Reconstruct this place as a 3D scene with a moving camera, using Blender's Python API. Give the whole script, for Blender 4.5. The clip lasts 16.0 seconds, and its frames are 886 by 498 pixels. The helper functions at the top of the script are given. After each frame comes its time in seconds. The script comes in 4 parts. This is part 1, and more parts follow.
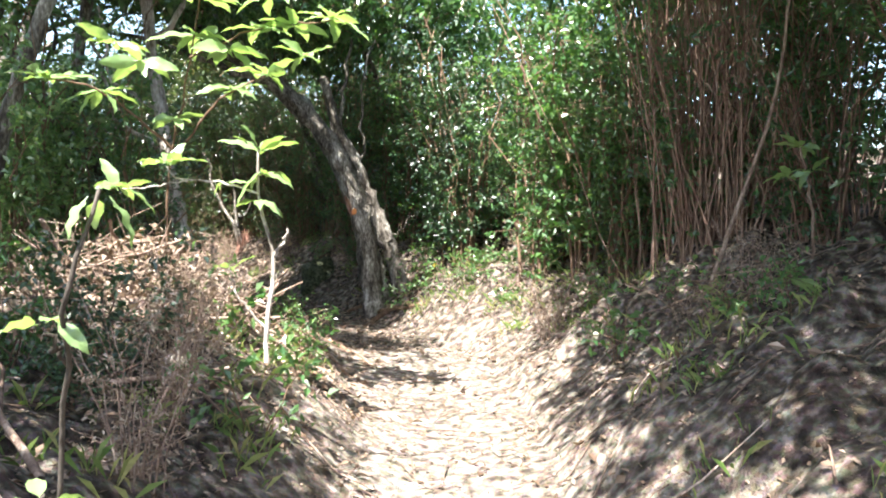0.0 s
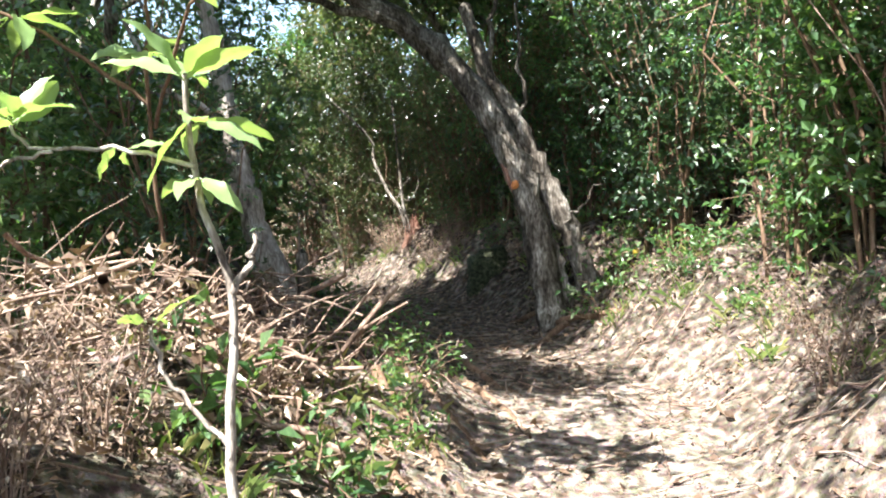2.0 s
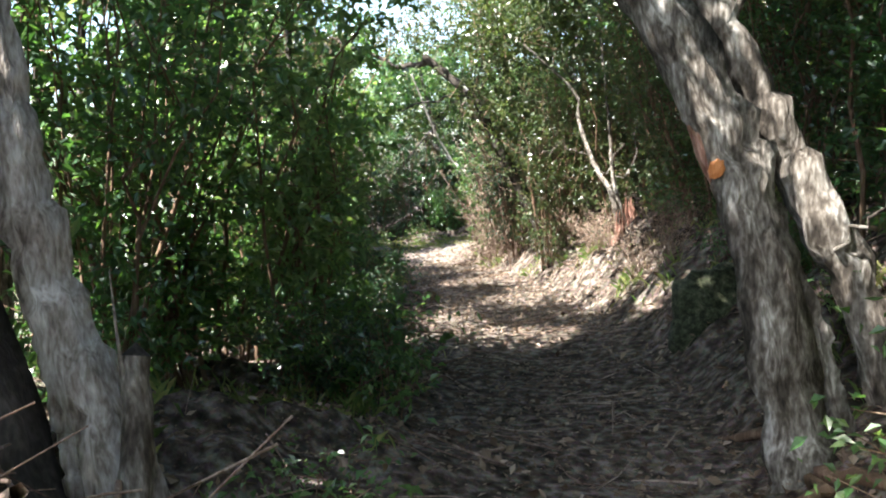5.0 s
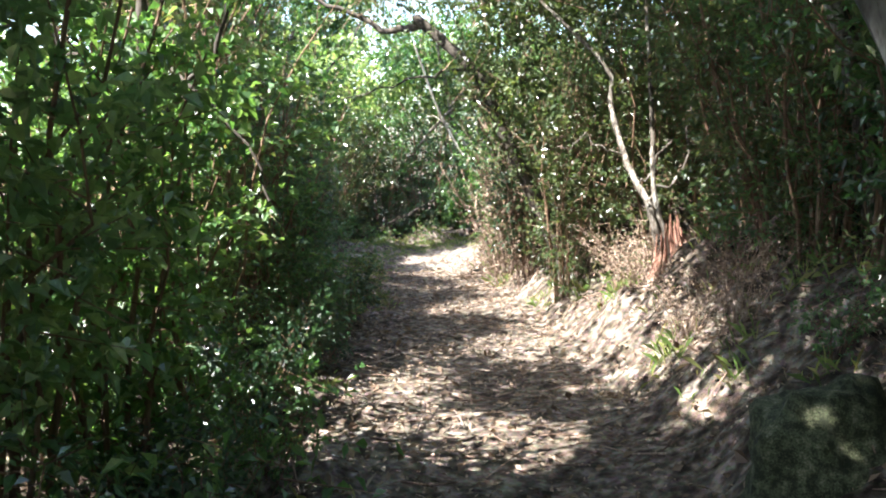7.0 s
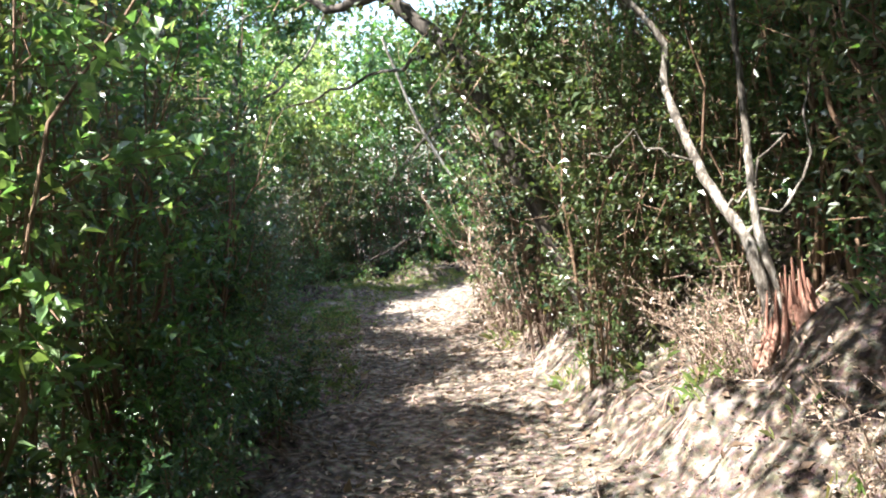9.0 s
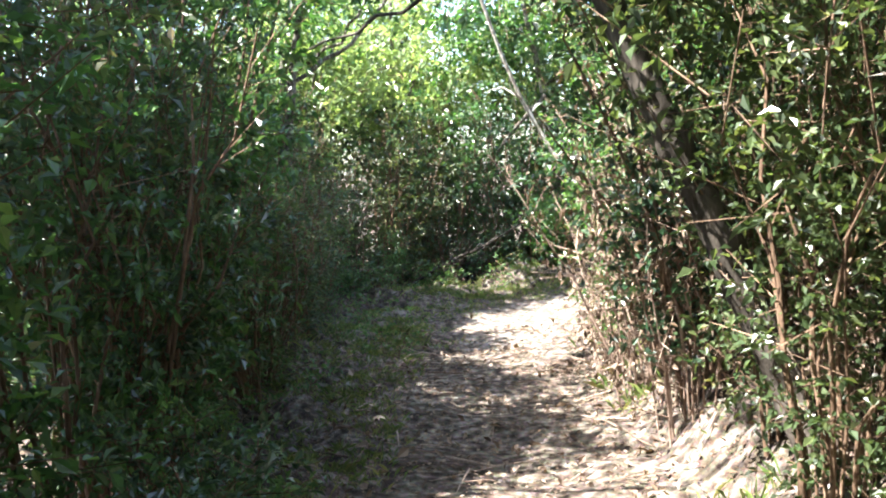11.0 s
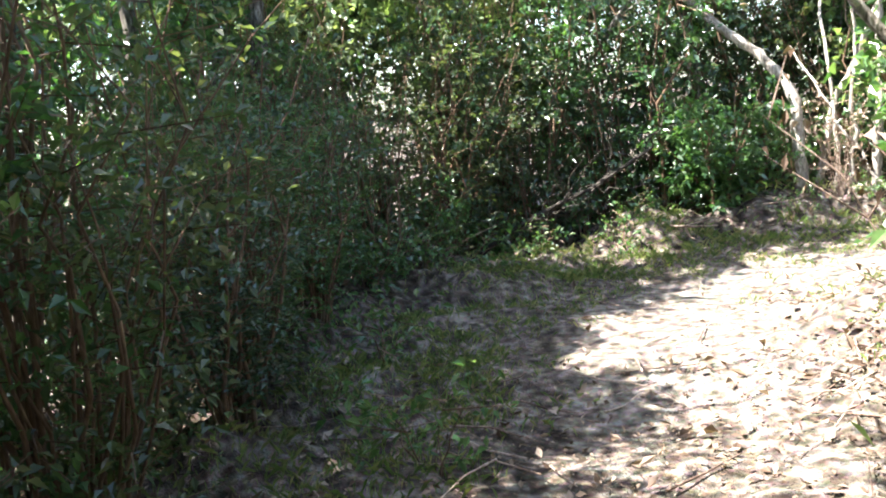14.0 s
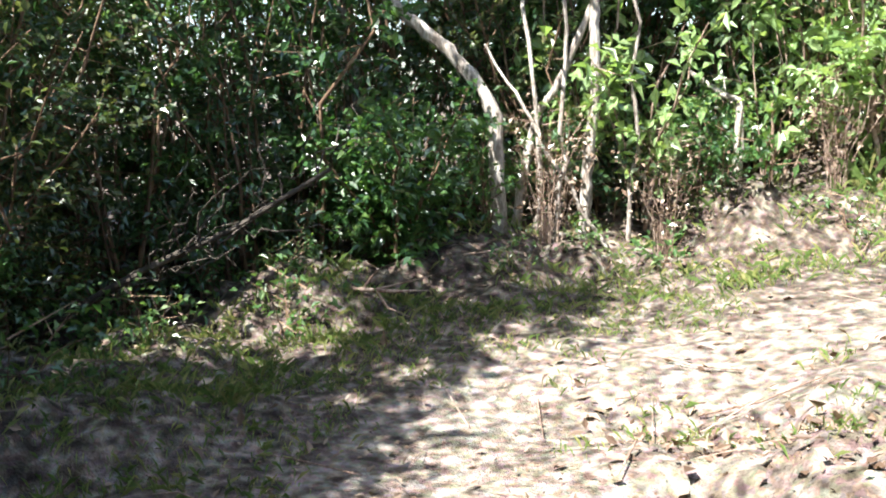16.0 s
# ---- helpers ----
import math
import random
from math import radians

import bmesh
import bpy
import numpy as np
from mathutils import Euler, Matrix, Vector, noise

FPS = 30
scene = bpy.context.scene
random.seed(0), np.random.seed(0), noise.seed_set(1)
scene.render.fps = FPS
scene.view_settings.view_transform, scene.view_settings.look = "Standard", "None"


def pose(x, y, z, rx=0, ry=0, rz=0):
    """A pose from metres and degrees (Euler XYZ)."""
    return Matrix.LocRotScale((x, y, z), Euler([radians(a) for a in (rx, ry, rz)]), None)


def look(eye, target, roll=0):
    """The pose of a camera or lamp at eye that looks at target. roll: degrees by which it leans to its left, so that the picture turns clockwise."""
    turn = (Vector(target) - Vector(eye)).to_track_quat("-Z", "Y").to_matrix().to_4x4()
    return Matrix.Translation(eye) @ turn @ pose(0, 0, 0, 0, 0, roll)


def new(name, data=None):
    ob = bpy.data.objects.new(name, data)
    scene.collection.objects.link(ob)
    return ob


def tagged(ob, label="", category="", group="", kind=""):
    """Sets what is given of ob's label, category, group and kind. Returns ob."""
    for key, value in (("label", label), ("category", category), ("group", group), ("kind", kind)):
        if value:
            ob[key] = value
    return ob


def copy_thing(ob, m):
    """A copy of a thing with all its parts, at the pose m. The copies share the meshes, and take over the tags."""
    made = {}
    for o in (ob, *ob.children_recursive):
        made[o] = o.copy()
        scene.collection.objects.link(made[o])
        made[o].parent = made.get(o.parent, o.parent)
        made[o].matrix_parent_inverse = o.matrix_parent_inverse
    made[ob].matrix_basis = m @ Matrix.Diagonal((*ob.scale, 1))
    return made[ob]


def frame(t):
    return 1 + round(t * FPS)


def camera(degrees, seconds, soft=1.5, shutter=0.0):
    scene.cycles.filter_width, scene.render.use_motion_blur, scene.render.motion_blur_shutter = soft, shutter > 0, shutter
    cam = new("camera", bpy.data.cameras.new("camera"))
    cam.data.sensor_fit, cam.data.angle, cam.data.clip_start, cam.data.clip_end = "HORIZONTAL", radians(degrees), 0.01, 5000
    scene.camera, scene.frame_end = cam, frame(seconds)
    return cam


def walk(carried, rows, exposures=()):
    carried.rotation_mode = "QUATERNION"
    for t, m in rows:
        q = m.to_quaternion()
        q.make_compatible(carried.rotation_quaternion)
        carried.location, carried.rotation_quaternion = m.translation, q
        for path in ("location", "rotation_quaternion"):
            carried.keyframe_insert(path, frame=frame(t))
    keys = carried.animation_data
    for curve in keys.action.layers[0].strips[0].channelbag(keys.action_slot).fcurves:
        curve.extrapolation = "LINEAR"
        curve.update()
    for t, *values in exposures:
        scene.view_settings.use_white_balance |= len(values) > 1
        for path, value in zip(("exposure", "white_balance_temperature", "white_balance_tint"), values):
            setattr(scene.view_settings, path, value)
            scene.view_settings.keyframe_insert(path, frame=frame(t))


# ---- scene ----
cam = camera(54.5, 16.0, soft=2.0)
METRES, EYE, TILT, LEAN, TURN = 22.0, 1.45, -2.0, -2.0, 0.0
ROWS = [
    (0.0, 0.0, 0.0, 0.0, -0.0, 0.0, -0.0),
    (0.5, 0.0044, 0.0339, 0.0001, 0.82, 0.08, 1.84),
    (1.0, 0.0065, 0.0672, 0.0001, 5.12, -0.92, 3.04),
    (1.5, 0.0108, 0.097, 0.0027, 12.05, -1.62, 3.29),
    (2.0, 0.0094, 0.133, 0.0046, 14.79, -1.29, 3.75),
    (2.5, 0.0097, 0.1584, 0.0092, 16.57, -0.05, 3.43),
    (3.0, 0.0097, 0.1876, 0.0112, 19.95, 1.03, 2.81),
    (3.5, 0.008, 0.2181, 0.0114, 22.15, -1.11, 2.28),
    (4.0, 0.0078, 0.2488, 0.0122, 27.47, -1.46, 4.38),
    (6.5, -0.0348, 0.3924, 0.0243, 38.02, -3.82, 2.41),
    (7.0, -0.0472, 0.4176, 0.0261, 36.69, -3.51, 2.02),
    (7.5, -0.0644, 0.4407, 0.027, 38.54, -1.63, 2.29),
    (8.0, -0.0805, 0.4641, 0.0278, 37.87, -0.26, 3.61),
    (8.5, -0.0979, 0.4927, 0.0286, 37.74, 1.21, 5.16),
    (9.0, -0.1135, 0.52, 0.0311, 36.69, -2.07, 4.8),
    (9.5, -0.1267, 0.5426, 0.0329, 39.43, -2.33, 4.39),
    (12.0, -0.2208, 0.6664, 0.0289, 45.72, -1.86, 2.71),
    (12.5, -0.2426, 0.6929, 0.0291, 47.47, -1.62, 3.28),
    (13.0, -0.2685, 0.7171, 0.0307, 48.23, -2.84, 3.8),
    (13.5, -0.2927, 0.7372, 0.0305, 48.2, -5.07, 5.34),
    (14.0, -0.3176, 0.7571, 0.0305, 49.11, -6.28, 6.21),
    (14.5, -0.3451, 0.777, 0.0312, 49.2, -5.72, 5.03),
    (15.0, -0.3706, 0.7976, 0.033, 44.62, -4.52, 4.56),
    (15.5, -0.3966, 0.8187, 0.0323, 32.05, -6.6, 3.14),
    (16.0, -0.4197, 0.8413, 0.0322, 18.94, -7.67, 2.42),
]
EXPOSURES = [(0.0, 2.7), (2.0, 2.45), (4.0, 2.45), (6.3, 3.05), (7.0, 2.95), (8.5, 2.8), (9.7, 2.85), (12.0, 3.1), (13.0, 3.0), (14.5, 2.9), (15.2, 2.6), (16.0, 2.3)]
walk(cam, [(t, pose(0, 0, EYE, TILT, LEAN, TURN) @ pose(METRES * x, METRES * y, METRES * z, 90 + pitch, roll, yaw)) for t, x, y, z, yaw, pitch, roll in ROWS], EXPOSURES)

# ---- light ----
SUN_AZ, SUN_EL = radians(243), radians(57)          # azimuth measured from +x towards +y
SUN = Vector((math.cos(SUN_EL) * math.cos(SUN_AZ), math.cos(SUN_EL) * math.sin(SUN_AZ), math.sin(SUN_EL)))
world = bpy.data.worlds.new("world")
scene.world = world
world.use_nodes = True
sky = world.node_tree.nodes.new("ShaderNodeTexSky")
sky.sky_type, sky.sun_disc = "NISHITA", False
sky.sun_elevation, sky.sun_rotation = SUN_EL, math.pi / 2 - SUN_AZ
sky.dust_density = 1.6
world.node_tree.links.new(sky.outputs[0], world.node_tree.nodes["Background"].inputs[0])
world.node_tree.nodes["Background"].inputs[1].default_value = 0.105
lamp = bpy.data.lights.new("sun", "SUN")
lamp.energy, lamp.angle, lamp.color = 5.0, radians(0.53), (1.0, 0.97, 0.92)
sun = new("sun", lamp)
sun.matrix_world = look(SUN * 40, (0, 0, 0))


# ---- materials ----
def material(name):
    m = bpy.data.materials.new(name)
    m.use_nodes = True
    t = m.node_tree
    t.nodes.clear()
    return m, t.nodes, t.links


def node(ns, made, **props):
    n = ns.new(made)
    for k, v in props.items():
        if k == "kind":
            n.data_type = v
        elif k == "mode":
            n.blend_type = v
        elif k == "op":
            n.operation = v
    return n


def ramp(ns, stops):
    r = ns.new("ShaderNodeValToRGB")
    els = r.color_ramp.elements
    while len(els) < len(stops):
        els.new(0.5)
    for e, (p, c) in zip(els, stops):
        e.position, e.color = p, (*c, 1)
    return r


def leaf_material(name, stops, trans=0.45, gloss=0.35, spec=0.06):
    """Thin leaves: light shines through them, every leaf a little different in colour."""
    m, ns, ln = material(name)
    geo, info = ns.new("ShaderNodeNewGeometry"), ns.new("ShaderNodeObjectInfo")
    add = node(ns, "ShaderNodeMath", op="MULTIPLY_ADD")
    add.inputs[1].default_value, add.inputs[2].default_value = 0.25, 0.0
    ln.new(info.outputs["Random"], add.inputs[0])
    mix = node(ns, "ShaderNodeMath", op="MULTIPLY_ADD")
    mix.inputs[1].default_value = 0.75
    ln.new(geo.outputs["Random Per Island"], mix.inputs[0])
    ln.new(add.outputs[0], mix.inputs[2])
    r = ramp(ns, stops)
    ln.new(mix.outputs[0], r.inputs[0])
    grain = ns.new("ShaderNodeTexNoise")
    grain.inputs["Scale"].default_value = 70
    spots = ramp(ns, [(0.3, (0.7, 0.7, 0.7)), (0.7, (1.15, 1.15, 1.1))])
    ln.new(grain.outputs[0], spots.inputs[0])
    mul = node(ns, "ShaderNodeMix", kind="RGBA", mode="MULTIPLY")
    mul.inputs[0].default_value = 1
    ln.new(r.outputs[0], mul.inputs[6]), ln.new(spots.outputs[0], mul.inputs[7])
    dif, tra, glo = ns.new("ShaderNodeBsdfDiffuse"), ns.new("ShaderNodeBsdfTranslucent"), ns.new("ShaderNodeBsdfGlossy")
    warm = node(ns, "ShaderNodeMix", kind="RGBA", mode="MULTIPLY")
    warm.inputs[0].default_value = 1
    warm.inputs[7].default_value = (1.5, 1.45, 0.75, 1)
    ln.new(mul.outputs[2], warm.inputs[6])
    ln.new(mul.outputs[2], dif.inputs[0]), ln.new(warm.outputs[2], tra.inputs[0])
    glo.inputs["Roughness"].default_value = gloss
    a, b, out = ns.new("ShaderNodeMixShader"), ns.new("ShaderNodeMixShader"), ns.new("ShaderNodeOutputMaterial")
    a.inputs[0].default_value, b.inputs[0].default_value = trans, spec
    ln.new(dif.outputs[0], a.inputs[1]), ln.new(tra.outputs[0], a.inputs[2])
    ln.new(a.outputs[0], b.inputs[1]), ln.new(glo.outputs[0], b.inputs[2])
    ln.new(b.outputs[0], out.inputs[0])
    return m


def wood_material(name, stops, scale=9.0, stretch=0.25, bump=0.5, rough=0.85, patches=None):
    """Bark or dead wood: streaks along the grain, blotches, rough relief."""
    m, ns, ln = material(name)
    tc, mp = ns.new("ShaderNodeTexCoord"), ns.new("ShaderNodeMapping")
    mp.inputs["Scale"].default_value = (1, 1, stretch)
    ln.new(tc.outputs["Object"], mp.inputs[0])
    n1, n2 = ns.new("ShaderNodeTexNoise"), ns.new("ShaderNodeTexNoise")
    n1.inputs["Scale"].default_value, n1.inputs["Detail"].default_value = scale, 6
    n2.inputs["Scale"].default_value, n2.inputs["Detail"].default_value = scale * 6, 4
    ln.new(mp.outputs[0], n1.inputs["Vector"]), ln.new(mp.outputs[0], n2.inputs["Vector"])
    geo = ns.new("ShaderNodeNewGeometry")
    mixf = node(ns, "ShaderNodeMath", op="MULTIPLY_ADD")
    mixf.inputs[1].default_value = 0.45
    ln.new(n2.outputs[0], mixf.inputs[0])
    half = node(ns, "ShaderNodeMath", op="MULTIPLY_ADD")
    half.inputs[1].default_value = 0.55
    ln.new(n1.outputs[0], half.inputs[0])
    isl = node(ns, "ShaderNodeMath", op="MULTIPLY_ADD")
    isl.inputs[1].default_value, isl.inputs[2].default_value = 0.3, -0.15
    ln.new(geo.outputs["Random Per Island"], isl.inputs[0])
    ln.new(isl.outputs[0], half.inputs[2])
    ln.new(half.outputs[0], mixf.inputs[2])
    r = ramp(ns, stops)
    ln.new(mixf.outputs[0], r.inputs[0])
    bs, out, bp = ns.new("ShaderNodeBsdfPrincipled"), ns.new("ShaderNodeOutputMaterial"), ns.new("ShaderNodeBump")
    bs.inputs["Roughness"].default_value = rough
    bs.inputs["Specular IOR Level"].default_value = 0.25
    bp.inputs["Strength"].default_value, bp.inputs["Distance"].default_value = bump, 0.02
    ln.new(mixf.outputs[0], bp.inputs["Height"]), ln.new(bp.outputs[0], bs.inputs["Normal"])
    ln.new(r.outputs[0], bs.inputs["Base Color"]), ln.new(bs.outputs[0], out.inputs[0])
    return m


def soil_material():
    """Trail dust on the walked strip, dark humus and litter crumbs beside it; the mix also paints in sun and shade."""
    m, ns, ln = material("soil")
    tc, at = ns.new("ShaderNodeTexCoord"), ns.new("ShaderNodeAttribute")
    at.attribute_name = "trodden_lit"
    noises = []
    for s, d in ((1.3, 5), (14, 8), (90, 4)):
        n = ns.new("ShaderNodeTexNoise")
        n.inputs["Scale"].default_value, n.inputs["Detail"].default_value = s, d
        ln.new(tc.outputs["Object"], n.inputs["Vector"])
        noises.append(n)
    crumbs = ns.new("ShaderNodeTexVoronoi")
    crumbs.inputs["Scale"].default_value = 42
    ln.new(tc.outputs["Object"], crumbs.inputs["Vector"])
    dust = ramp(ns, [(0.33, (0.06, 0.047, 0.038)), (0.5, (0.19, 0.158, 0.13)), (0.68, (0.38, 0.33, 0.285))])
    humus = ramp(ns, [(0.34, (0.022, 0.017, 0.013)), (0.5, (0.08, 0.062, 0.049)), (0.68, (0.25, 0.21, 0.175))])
    ln.new(noises[1].outputs[0], dust.inputs[0]), ln.new(noises[1].outputs[0], humus.inputs[0])
    edge = node(ns, "ShaderNodeMath", op="ADD")
    ln.new(at.outputs["Fac"], edge.inputs[0])
    wob = node(ns, "ShaderNodeMath", op="SUBTRACT")
    ln.new(noises[0].outputs[0], wob.inputs[0])
    wob.inputs[1].default_value = 0.5
    ln.new(wob.outputs[0], edge.inputs[1])
    edge.use_clamp = True
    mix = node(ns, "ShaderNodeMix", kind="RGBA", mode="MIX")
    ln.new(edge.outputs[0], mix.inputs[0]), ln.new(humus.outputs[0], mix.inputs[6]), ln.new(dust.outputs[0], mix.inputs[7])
    tint = node(ns, "ShaderNodeMix", kind="RGBA", mode="OVERLAY")
    tint.inputs[0].default_value = 0.35
    ln.new(mix.outputs[2], tint.inputs[6]), ln.new(crumbs.outputs["Color"], tint.inputs[7])
    grey = node(ns, "ShaderNodeMix", kind="RGBA", mode="MIX")
    grey.inputs[0].default_value = 0.6
    ln.new(tint.outputs[2], grey.inputs[6]), ln.new(mix.outputs[2], grey.inputs[7])
    bs, out, bp = ns.new("ShaderNodeBsdfPrincipled"), ns.new("ShaderNodeOutputMaterial"), ns.new("ShaderNodeBump")
    bs.inputs["Roughness"].default_value = 0.95
    bs.inputs["Specular IOR Level"].default_value = 0.1
    bp.inputs["Strength"].default_value, bp.inputs["Distance"].default_value = 0.8, 0.03
    hs = node(ns, "ShaderNodeMath", op="ADD")
    ln.new(noises[1].outputs[0], hs.inputs[0]), ln.new(noises[2].outputs[0], hs.inputs[1])
    ln.new(hs.outputs[0], bp.inputs["Height"]), ln.new(bp.outputs[0], bs.inputs["Normal"])
    ln.new(grey.outputs[2], bs.inputs["Base Color"]), ln.new(bs.outputs[0], out.inputs[0])
    return m


GREEN = leaf_material("leaf_green", [(0.0, (0.022, 0.066, 0.024)), (0.45, (0.045, 0.125, 0.038)), (0.8, (0.085, 0.185, 0.050)), (1.0, (0.16, 0.235, 0.07))], spec=0.08)
FRESH = leaf_material("leaf_fresh", [(0.0, (0.045, 0.12, 0.04)), (0.5, (0.085, 0.18, 0.058)), (1.0, (0.19, 0.28, 0.11))], trans=0.5)
PALEGREEN = leaf_material("leaf_pale", [(0.0, (0.06, 0.14, 0.055)), (0.5, (0.12, 0.22, 0.085)), (1.0, (0.25, 0.34, 0.15))], trans=0.5, spec=0.08)
DARK = leaf_material("leaf_dark", [(0.0, (0.014, 0.040, 0.018)), (0.6, (0.032, 0.085, 0.034)), (1.0, (0.075, 0.14, 0.05))], trans=0.35, spec=0.09)
OLIVE = leaf_material("leaf_olive", [(0.0, (0.032, 0.052, 0.022)), (0.5, (0.065, 0.105, 0.042)), (0.85, (0.125, 0.155, 0.065)), (1.0, (0.20, 0.14, 0.08))])
# lightened green: full sun put into the leaf colour of the sunlit trees
SUNLEAF = leaf_material("leaf_sun_tint", [(0.0, (0.14, 0.22, 0.09)), (0.5, (0.22, 0.31, 0.14)), (1.0, (0.36, 0.43, 0.23))], trans=0.5, spec=0.08)
BIGLEAF = leaf_material("leaf_broad", [(0.0, (0.15, 0.27, 0.09)), (1.0, (0.30, 0.42, 0.19))], trans=0.45, spec=0.08)
LITTER = leaf_material("leaf_litter", [(0.0, (0.05, 0.030, 0.020)), (0.3, (0.13, 0.085, 0.06)), (0.6, (0.25, 0.18, 0.135)), (0.85, (0.37, 0.29, 0.235)), (1.0, (0.50, 0.43, 0.37))], trans=0.12, gloss=0.5, spec=0.03)
GRASS = leaf_material("grass_blade", [(0.0, (0.07, 0.13, 0.03)), (0.5, (0.14, 0.22, 0.06)), (0.8, (0.28, 0.30, 0.11)), (1.0, (0.42, 0.36, 0.20))], trans=0.35)
YELLOW = leaf_material("leaf_yellow", [(0.0, (0.55, 0.38, 0.03)), (1.0, (0.65, 0.50, 0.06))])
BARK = wood_material("bark_grey", [(0.38, (0.018, 0.015, 0.012)), (0.49, (0.075, 0.062, 0.05)), (0.59, (0.20, 0.18, 0.155)), (0.68, (0.45, 0.42, 0.38))], scale=9, stretch=0.35, bump=1.0)
DARKBARK = wood_material("bark_dark", [(0.3, (0.018, 0.014, 0.011)), (0.5, (0.05, 0.042, 0.034)), (0.72, (0.12, 0.10, 0.085))], scale=9, stretch=0.3, bump=0.9)
PALE = wood_material("bark_pale", [(0.36, (0.07, 0.055, 0.045)), (0.48, (0.24, 0.205, 0.175)), (0.6, (0.45, 0.41, 0.37)), (0.7, (0.62, 0.58, 0.53))], scale=11, stretch=0.3, bump=0.9)
BROWN = wood_material("bark_brown", [(0.3, (0.045, 0.028, 0.018)), (0.55, (0.16, 0.10, 0.065)), (0.75, (0.32, 0.23, 0.16))], scale=12, bump=0.6)
REDWOOD = wood_material("bark_red", [(0.36, (0.07, 0.03, 0.022)), (0.5, (0.22, 0.105, 0.075)), (0.66, (0.42, 0.27, 0.21))], scale=14, stretch=0.12, bump=0.8)
STICK = wood_material("dead_stick", [(0.3, (0.065, 0.04, 0.03)), (0.52, (0.22, 0.15, 0.115)), (0.72, (0.47, 0.38, 0.31))], scale=14, bump=0.5)
CANE = wood_material("dry_cane", [(0.3, (0.06, 0.032, 0.024)), (0.5, (0.19, 0.115, 0.085)), (0.72, (0.40, 0.29, 0.22))], scale=16, stretch=0.1, bump=0.3)
SOIL = soil_material()
ROCK = wood_material("mossy_rock", [(0.36, (0.018, 0.022, 0.012)), (0.48, (0.075, 0.085, 0.045)), (0.58, (0.16, 0.15, 0.11)), (0.7, (0.36, 0.33, 0.28))], scale=26, stretch=1, bump=0.8)
WOUND = wood_material("fresh_wood", [(0.3, (0.38, 0.12, 0.04)), (0.7, (0.62, 0.26, 0.10))], scale=20, bump=0.3)


# ---- mesh tools ----
class Geo:
    """Collects vertices and faces of equal corner counts, then writes one mesh."""

    def __init__(self):
        self.v, self.f, self.n = [], [], 0

    def add(self, verts, faces):
        self.v.append(np.asarray(verts, float).reshape(-1, 3))
        self.f.append((np.asarray(faces), self.n))
        self.n += len(self.v[-1])

    def mesh(self, name, mat, smooth=False):
        me = bpy.data.meshes.new(name)
        if not self.v:
            return me
        co = np.concatenate(self.v)
        loops = [(f + k).reshape(-1) for f, k in self.f]
        sizes = np.concatenate([np.full(len(f), f.shape[1]) for f, _ in self.f])
        idx = np.concatenate(loops).astype(np.int32)
        me.vertices.add(len(co))
        me.vertices.foreach_set("co", co.astype(np.float32).ravel())
        me.loops.add(len(idx))
        me.loops.foreach_set("vertex_index", idx)
        me.polygons.add(len(sizes))
        starts = np.concatenate([[0], np.cumsum(sizes)[:-1]]).astype(np.int32)
        me.polygons.foreach_set("loop_start", starts)
        me.polygons.foreach_set("use_smooth", np.full(len(sizes), smooth))
        me.update(calc_edges=True)
        me.materials.append(mat)
        return me


def unit(a):
    a = np.asarray(a, float)
    return a / np.maximum(np.linalg.norm(a, axis=-1, keepdims=True), 1e-9)


def tube(geo, pts, radii, sides=6, rough=0.0, rng=None):
    """A tapered limb along points, closed at its end; rough makes its section uneven."""
    pts, radii = np.asarray(pts, float), np.asarray(radii, float)
    tang = unit(np.gradient(pts, axis=0))
    ref = np.array([1.0, 0.1, 0.05]) if abs(tang[0][0]) < 0.8 else np.array([0.05, 1.0, 0.1])
    u = unit(np.cross(tang, ref))
    w = np.cross(tang, u)
    ang = np.linspace(0, 2 * np.pi, sides, endpoint=False)
    r = radii[:, None] * np.ones(sides)
    if rough and rng is not None:
        ridge = 1 + rough * rng.normal(size=sides)
        r = r * ridge * (1 + 0.5 * rough * rng.normal(size=r.shape))
    ring = pts[:, None] + r[..., None] * (np.cos(ang)[:, None] * u[:, None] + np.sin(ang)[:, None] * w[:, None])
    n = len(pts)
    k = np.arange(sides)
    q = np.concatenate([np.stack([i * sides + k, i * sides + (k + 1) % sides, (i + 1) * sides + (k + 1) % sides, (i + 1) * sides + k], 1) for i in range(n - 1)])
    geo.add(ring.reshape(-1, 3), q)
    geo.add(np.concatenate([ring[-1], [pts[-1] + tang[-1] * radii[-1]]]), np.stack([k, (k + 1) % sides, np.full(sides, sides)], 1))


def smooth_line(pts, n):
    """n points on a smooth curve through the given ones (Catmull-Rom)."""
    p = np.asarray(pts, float)
    p = np.concatenate([[2 * p[0] - p[1]], p, [2 * p[-1] - p[-2]]])
    t = np.linspace(0, len(p) - 3 - 1e-6, n)
    i = t.astype(int)
    f = (t - i)[:, None]
    a, b, c, d = p[i], p[i + 1], p[i + 2], p[i + 3]
    return 0.5 * (2 * b + (c - a) * f + (2 * a - 5 * b + 4 * c - d) * f ** 2 + (3 * b - a - 3 * c + d) * f ** 3)


